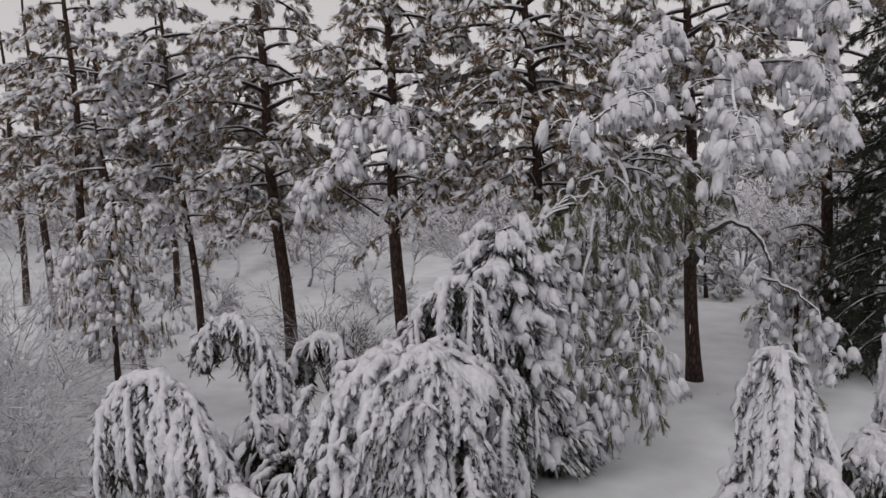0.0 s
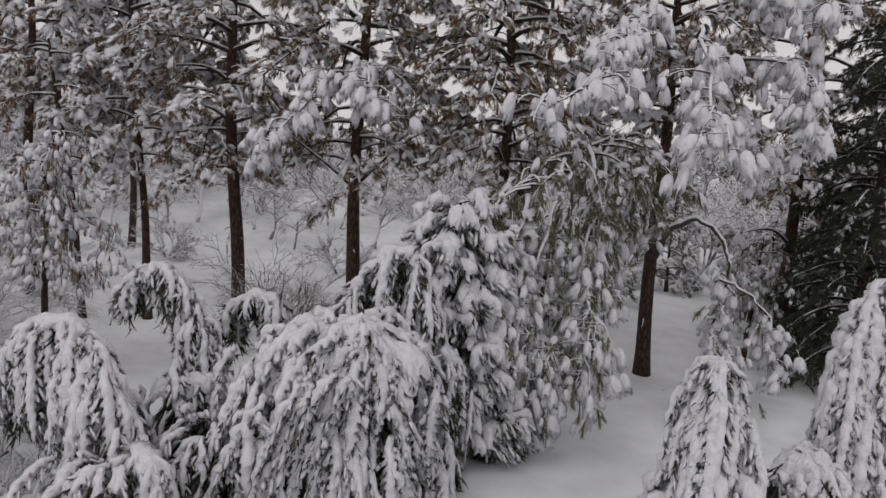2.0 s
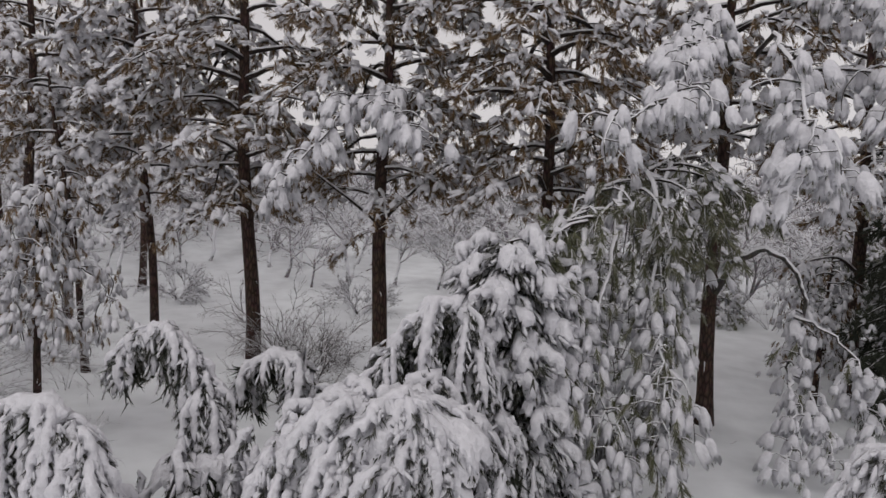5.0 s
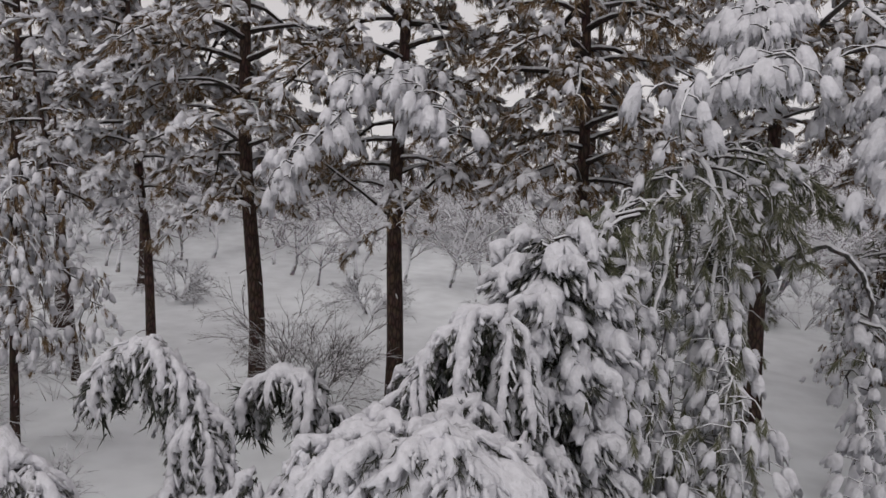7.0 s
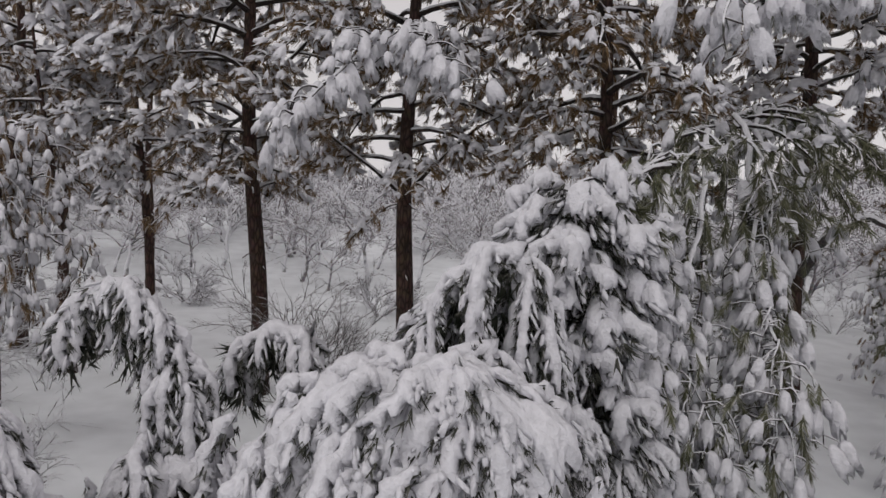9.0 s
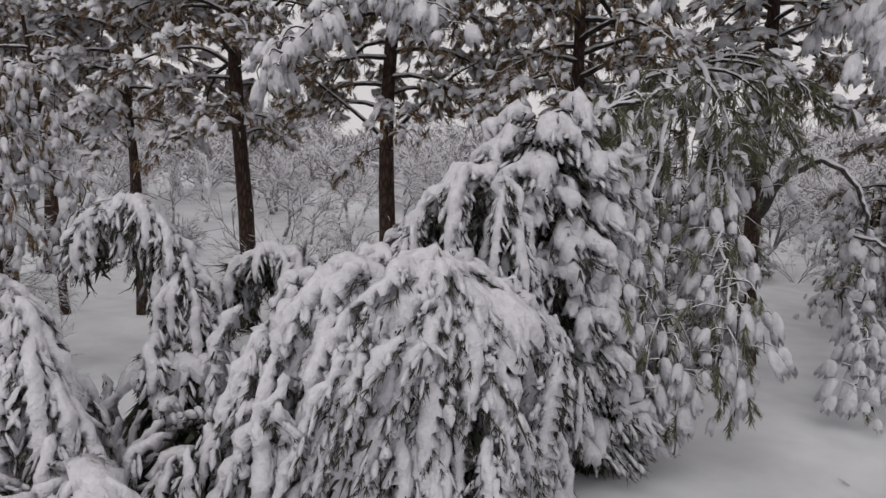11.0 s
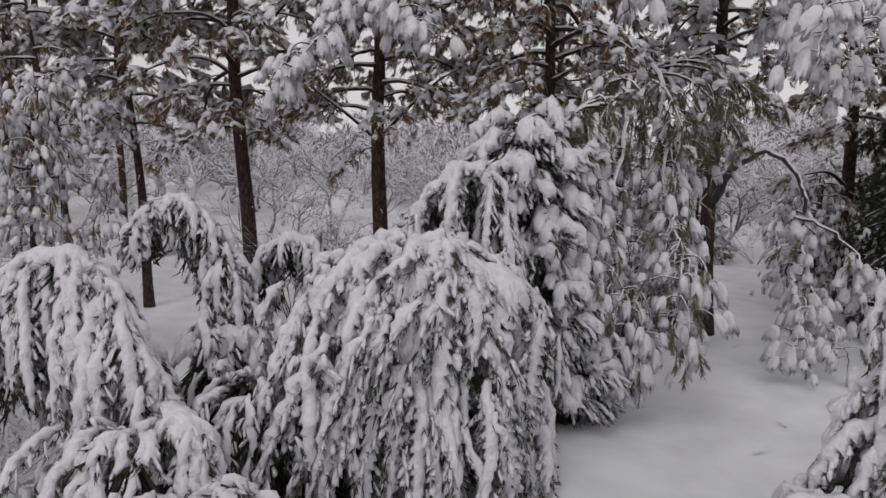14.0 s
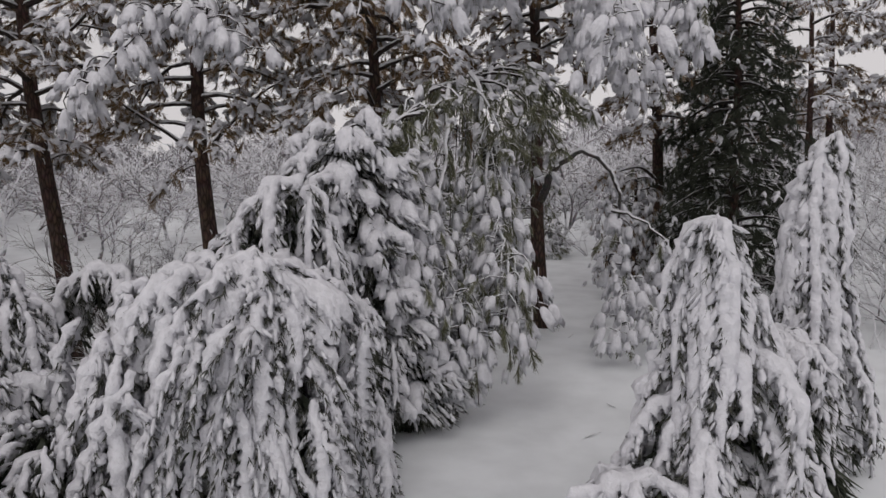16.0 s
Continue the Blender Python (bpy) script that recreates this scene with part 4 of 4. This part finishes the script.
bent_cypress([[(2.88, 7.8, 0.1), (2.84, 7.75, 1.6), (2.74, 7.65, 2.8), (2.6, 7.6, 3.25), (2.68, 7.55, 3.4)], [(2.88, 7.8, 0.1), (2.5, 7.6, 0.8), (2.05, 7.5, 1.15), (1.65, 7.45, 1.0), (1.35, 7.4, 0.6)], [(2.88, 7.8, 0.1), (3.05, 7.5, 0.7), (3.3, 7.2, 1.0), (3.55, 7.1, 0.8)]], 48, "narrow weeping cypress like a snowy spire with a rounded tip", 170, drop=(1.35, 0.8), reach=(0.27, 1.1), roll=0.2, thick=0.125, flare=0.95, lead=0.6)
bent_cypress([[(5.45, 9.55, 0.1), (5.2, 9.45, 1.8), (5.06, 9.4, 3.0), (5.12, 9.4, 3.8), (5.3, 9.35, 4.15)]], 49, "tall weeping cypress spire with a drooping snowy top", 110, drop=(1.4, 0.8), reach=(0.18, 0.62), roll=0.17, thick=0.13, flare=0.8)
weeping_shrub({"apex": (4.35, 8.95, 1.95), "foot": (4.35, 8.95, 0.1), "radius": (0.65, 0.65), "power": 2.2, "bulge": 0.6}, 50, "short cypress stump loaded with a block of snow", 30, 0.10, face=(130, 400), crown=0.35)
weeping_shrub({"apex": (-3.3, 9.0, 1.5), "foot": (-3.3, 9.0, 0.1), "radius": (0.9, 0.9), "power": 2.2, "bulge": 0.6}, 51, "low weeping cypress between taller ones, buried in snow", 45, 0.08, face=(130, 400), crown=0)
weeping_shrub({"apex": (-3.4, 7.4, 1.0), "foot": (-3.4, 7.4, 0.05), "radius": (1.1, 0.9), "power": 2.2, "bulge": 0.6}, 52, "low snowy cypress fronds near the front", 45, 0.085, face=(130, 400), crown=0)

drooping_cedar(on_ground(-8.8, 13.3), 5.1, 54, "small drooping cedar sheathed in white snow at the grove's edge", reach=0.95, low=0.5)
drooping_cedar(on_ground(7.6, 20.2), 3.6, 56, "low drooping evergreen behind the arched limb", count=10)

weeping_shrub({"apex": (-4.05, 9.9, 1.85), "foot": (-3.8, 9.7, 0.1), "ridge": (0.3, 0.1), "radius": (0.75, 0.85), "power": 1.8, "bulge": 0.65}, 57, "half-buried weeping cypress wedged between its neighbours", 45, 0.09, face=(150, 390), crown=0.2)
weeping_shrub({"apex": (-2.9, 10.1, 2.0), "foot": (-2.8, 9.8, 0.1), "ridge": (0.2, 0.3), "radius": (0.7, 0.85), "power": 1.9, "bulge": 0.65}, 58, "narrow weeping cypress leaning on the snowy mound", 40, 0.09, face=(150, 390), crown=0.2)
weeping_shrub({"apex": (-0.45, 10.9, 2.2), "foot": (-0.7, 11.1, 0.1), "ridge": (0.3, 0.3), "radius": (0.65, 0.7), "power": 1.6, "bulge": 0.7}, 59, "snowy cypress fronds trailing down to the path", 50, 0.085, face=(150, 400), crown=0.15)
weeping_shrub({"apex": (-4.2, 7.8, 1.45), "foot": (-4.1, 7.5, 0.05), "ridge": (0.4, 0.0), "radius": (0.9, 0.8), "power": 1.8, "bulge": 0.65}, 60, "low weeping cypress bowed to the ground in front", 45, 0.09, face=(150, 390), crown=0)

# ---- the dark cypress ----
pine(on_ground(9.9, 18.9), (0, 0), 10.4, 0.17, 53, 0.4, "dark green dense cypress with little snow on it", group="", reach=2.5, number=125, top=10.0, load=0.7, tuft=0.27, step=0.16, snow_share=0.05, leaf=DARK_SCALE, name="dark_cypress", wood=DARK_LIMB, twig=False)


# ---- low evergreens where the path turns ----
for k, (x, y, h, w) in enumerate(((9.6, 24.4, 3.8, 1.4), (11.4, 26.4, 4.6, 1.6), (4.6, 27.0, 4.4, 1.5), (7.9, 31.0, 5.0, 1.7), (1.9, 22.2, 3.8, 1.4), (11.2, 22.4, 5.0, 1.6))):
    pine(on_ground(x, y), (0, 0), h, 0.08, 170 + k, 0.3, "bushy evergreen dusted with snow behind the path", group="low evergreens", reach=w, number=30, top=h * 0.96, load=1.0, tuft=0.29, step=0.24, snow_share=0.5, leaf=GREEN_NEEDLE, name="evergreen_shrub", twig=False)

# ---- bare snowy bushes ----
for k, (x, y, h) in enumerate(((-8.6, 9.4, 1.6), (-9.6, 11.4, 2.4), (-9.9, 9.0, 2.2), (-11.0, 13.6, 3.2), (-7.6, 7.6, 1.4), (-12.0, 12.0, 3.6), (-6.9, 6.2, 1.1), (-12.0, 10.4, 3.6), (-8.6, 7.0, 1.6), (-13.4, 15.8, 4.6), (-15.4, 17.6, 5.2), (-10.5, 10.4, 3.0), (-6.3, 8.6, 1.2), (-6.8, 10.4, 1.4), (-6.0, 7.2, 1.0))):
    bare_bush(on_ground(x, y), h, 10, 60 + k, "tangled bare bush with every twig coated in snow", levels=4, kids=(3, 6), flare=0.6, radius=0.022)
bare_bush(on_ground(-5.2, 17.1), 2.6, 15, 80, "reddish-brown bare bush dusted with snow beside a pine trunk", mat=BROWN_TWIG, levels=4, radius=0.018, flare=0.7, kids=(4, 5))
bare_bush(on_ground(-2.2, 16.4), 1.3, 9, 81, "brown bare bush with snowy twigs behind the cypresses", mat=BROWN_TWIG, levels=4, radius=0.016)
bare_bush(on_ground(-10.9, 17.0), 1.1, 4, 82, "thin bare sapling standing in the snow", levels=2, radius=0.012, flare=0.3)
for k, (x, y, h) in enumerate(((3.2, 23.5, 1.9), (5.6, 31.5, 2.4), (1.0, 24.5, 2.0), (10.2, 30.5, 2.6), (-1.6, 26.0, 1.7))):
    bare_bush(on_ground(x, y), h, 9, 90 + k, "frosted bare bush behind the pines", levels=4, radius=0.022, kids=(3, 5), flare=0.8)
bare_bush(on_ground(11.9, 15.4), 3.5, 14, 83, "bare deciduous tree with white frosted radiating twigs", levels=4, radius=0.034, flare=0.65, kids=(4, 5), thin=0.58)
bare_bush(on_ground(15.0, 18.2), 5.2, 12, 84, "bare deciduous tree with white frosted radiating twigs", levels=4, radius=0.045, flare=0.7, kids=(4, 5), thin=0.58)
bare_bush(on_ground(-14.2, 28.9), 2.1, 6, 85, "small dark-trunked orchard tree with snowy crown", name="small_tree", category="tree", group="small snowy trees", levels=4, radius=0.05, flare=0.9, kids=(4, 6))
bare_bush(on_ground(-6.3, 28.3), 2.0, 6, 86, "small dark-trunked orchard tree with snowy crown", name="small_tree", category="tree", group="small snowy trees", levels=4, radius=0.045, flare=0.8, kids=(4, 6))

# ---- fallen twigs on the snow ----
def fallen_twig(x, y, length, az, seed):
    rng = np.random.default_rng(seed)
    b = on_ground(x, y, -0.02)
    ob = thing("fallen_twig", b, "dark broken twig lying on the snow", "twig", "fallen twigs")
    s = Soup()
    twigs(s, b, (np.cos(az), np.sin(az), 0.05), length, 0.014, 2, rng, 0.08, 0.4, (2, 4))
    for v in s.v:
        v[:, 2] = b[2] + (v[:, 2] - b[2]) * 0.2 + 0.01
    s.part("wood", LIMB, ob)


for k, (x, y, ln, a) in enumerate(((-9.6, 14.9, 1.0, 0.3), (-8.6, 14.7, 0.8, 2.6), (4.6, 17.0, 0.25, 1.0), (3.9, 12.6, 0.18, 2.0), (3.0, 11.6, 0.2, 0.4), (5.3, 13.4, 0.2, 4.0), (4.0, 10.6, 0.15, 5.0))):
    fallen_twig(x, y, ln, a, 200 + k)

# ---- far woods ----
def far_woods():
    rng = np.random.default_rng(99)
    kinds = []
    for k in range(8):
        s = Soup()
        near = k < 5
        twigs(s, (0, 0, -0.02), (0.1, 0.05, 1), 0.40, 0.013 if near else 0.024, 4 if near else 3, rng, 0.16, 0.9, (5, 6) if near else (5, 8), 0.0, 0.62, 0.62, True)
        kinds.append((np.concatenate(s.v), np.concatenate(s.t)))
    out = Soup()
    for k in range(400):
        near = k < 80
        if near:
            x, y = rng.uniform(-42, 36), rng.uniform(33, 46)
        else:
            x, y = rng.uniform(-75, 70), rng.uniform(42, 72)
        h = rng.uniform(4.8, 8.4) + 0.05 * (y - 30)
        v, t = kinds[k % 5 if near else 5 + k % 3]
        a = rng.uniform(0, 6.28)
        c, s_ = np.cos(a), np.sin(a)
        w = np.column_stack([c * v[:, 0] - s_ * v[:, 1], s_ * v[:, 0] + c * v[:, 1], v[:, 2]]) * (h * 1.2, h * 1.2, h)
        out.add(w + (x, y, float(ground_height(x, y))), t)
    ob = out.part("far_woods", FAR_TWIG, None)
    tagged(ob, "distant leafless woods frosted with snow, haze put into their pale colour", "woods", kind="stuff")


far_woods()
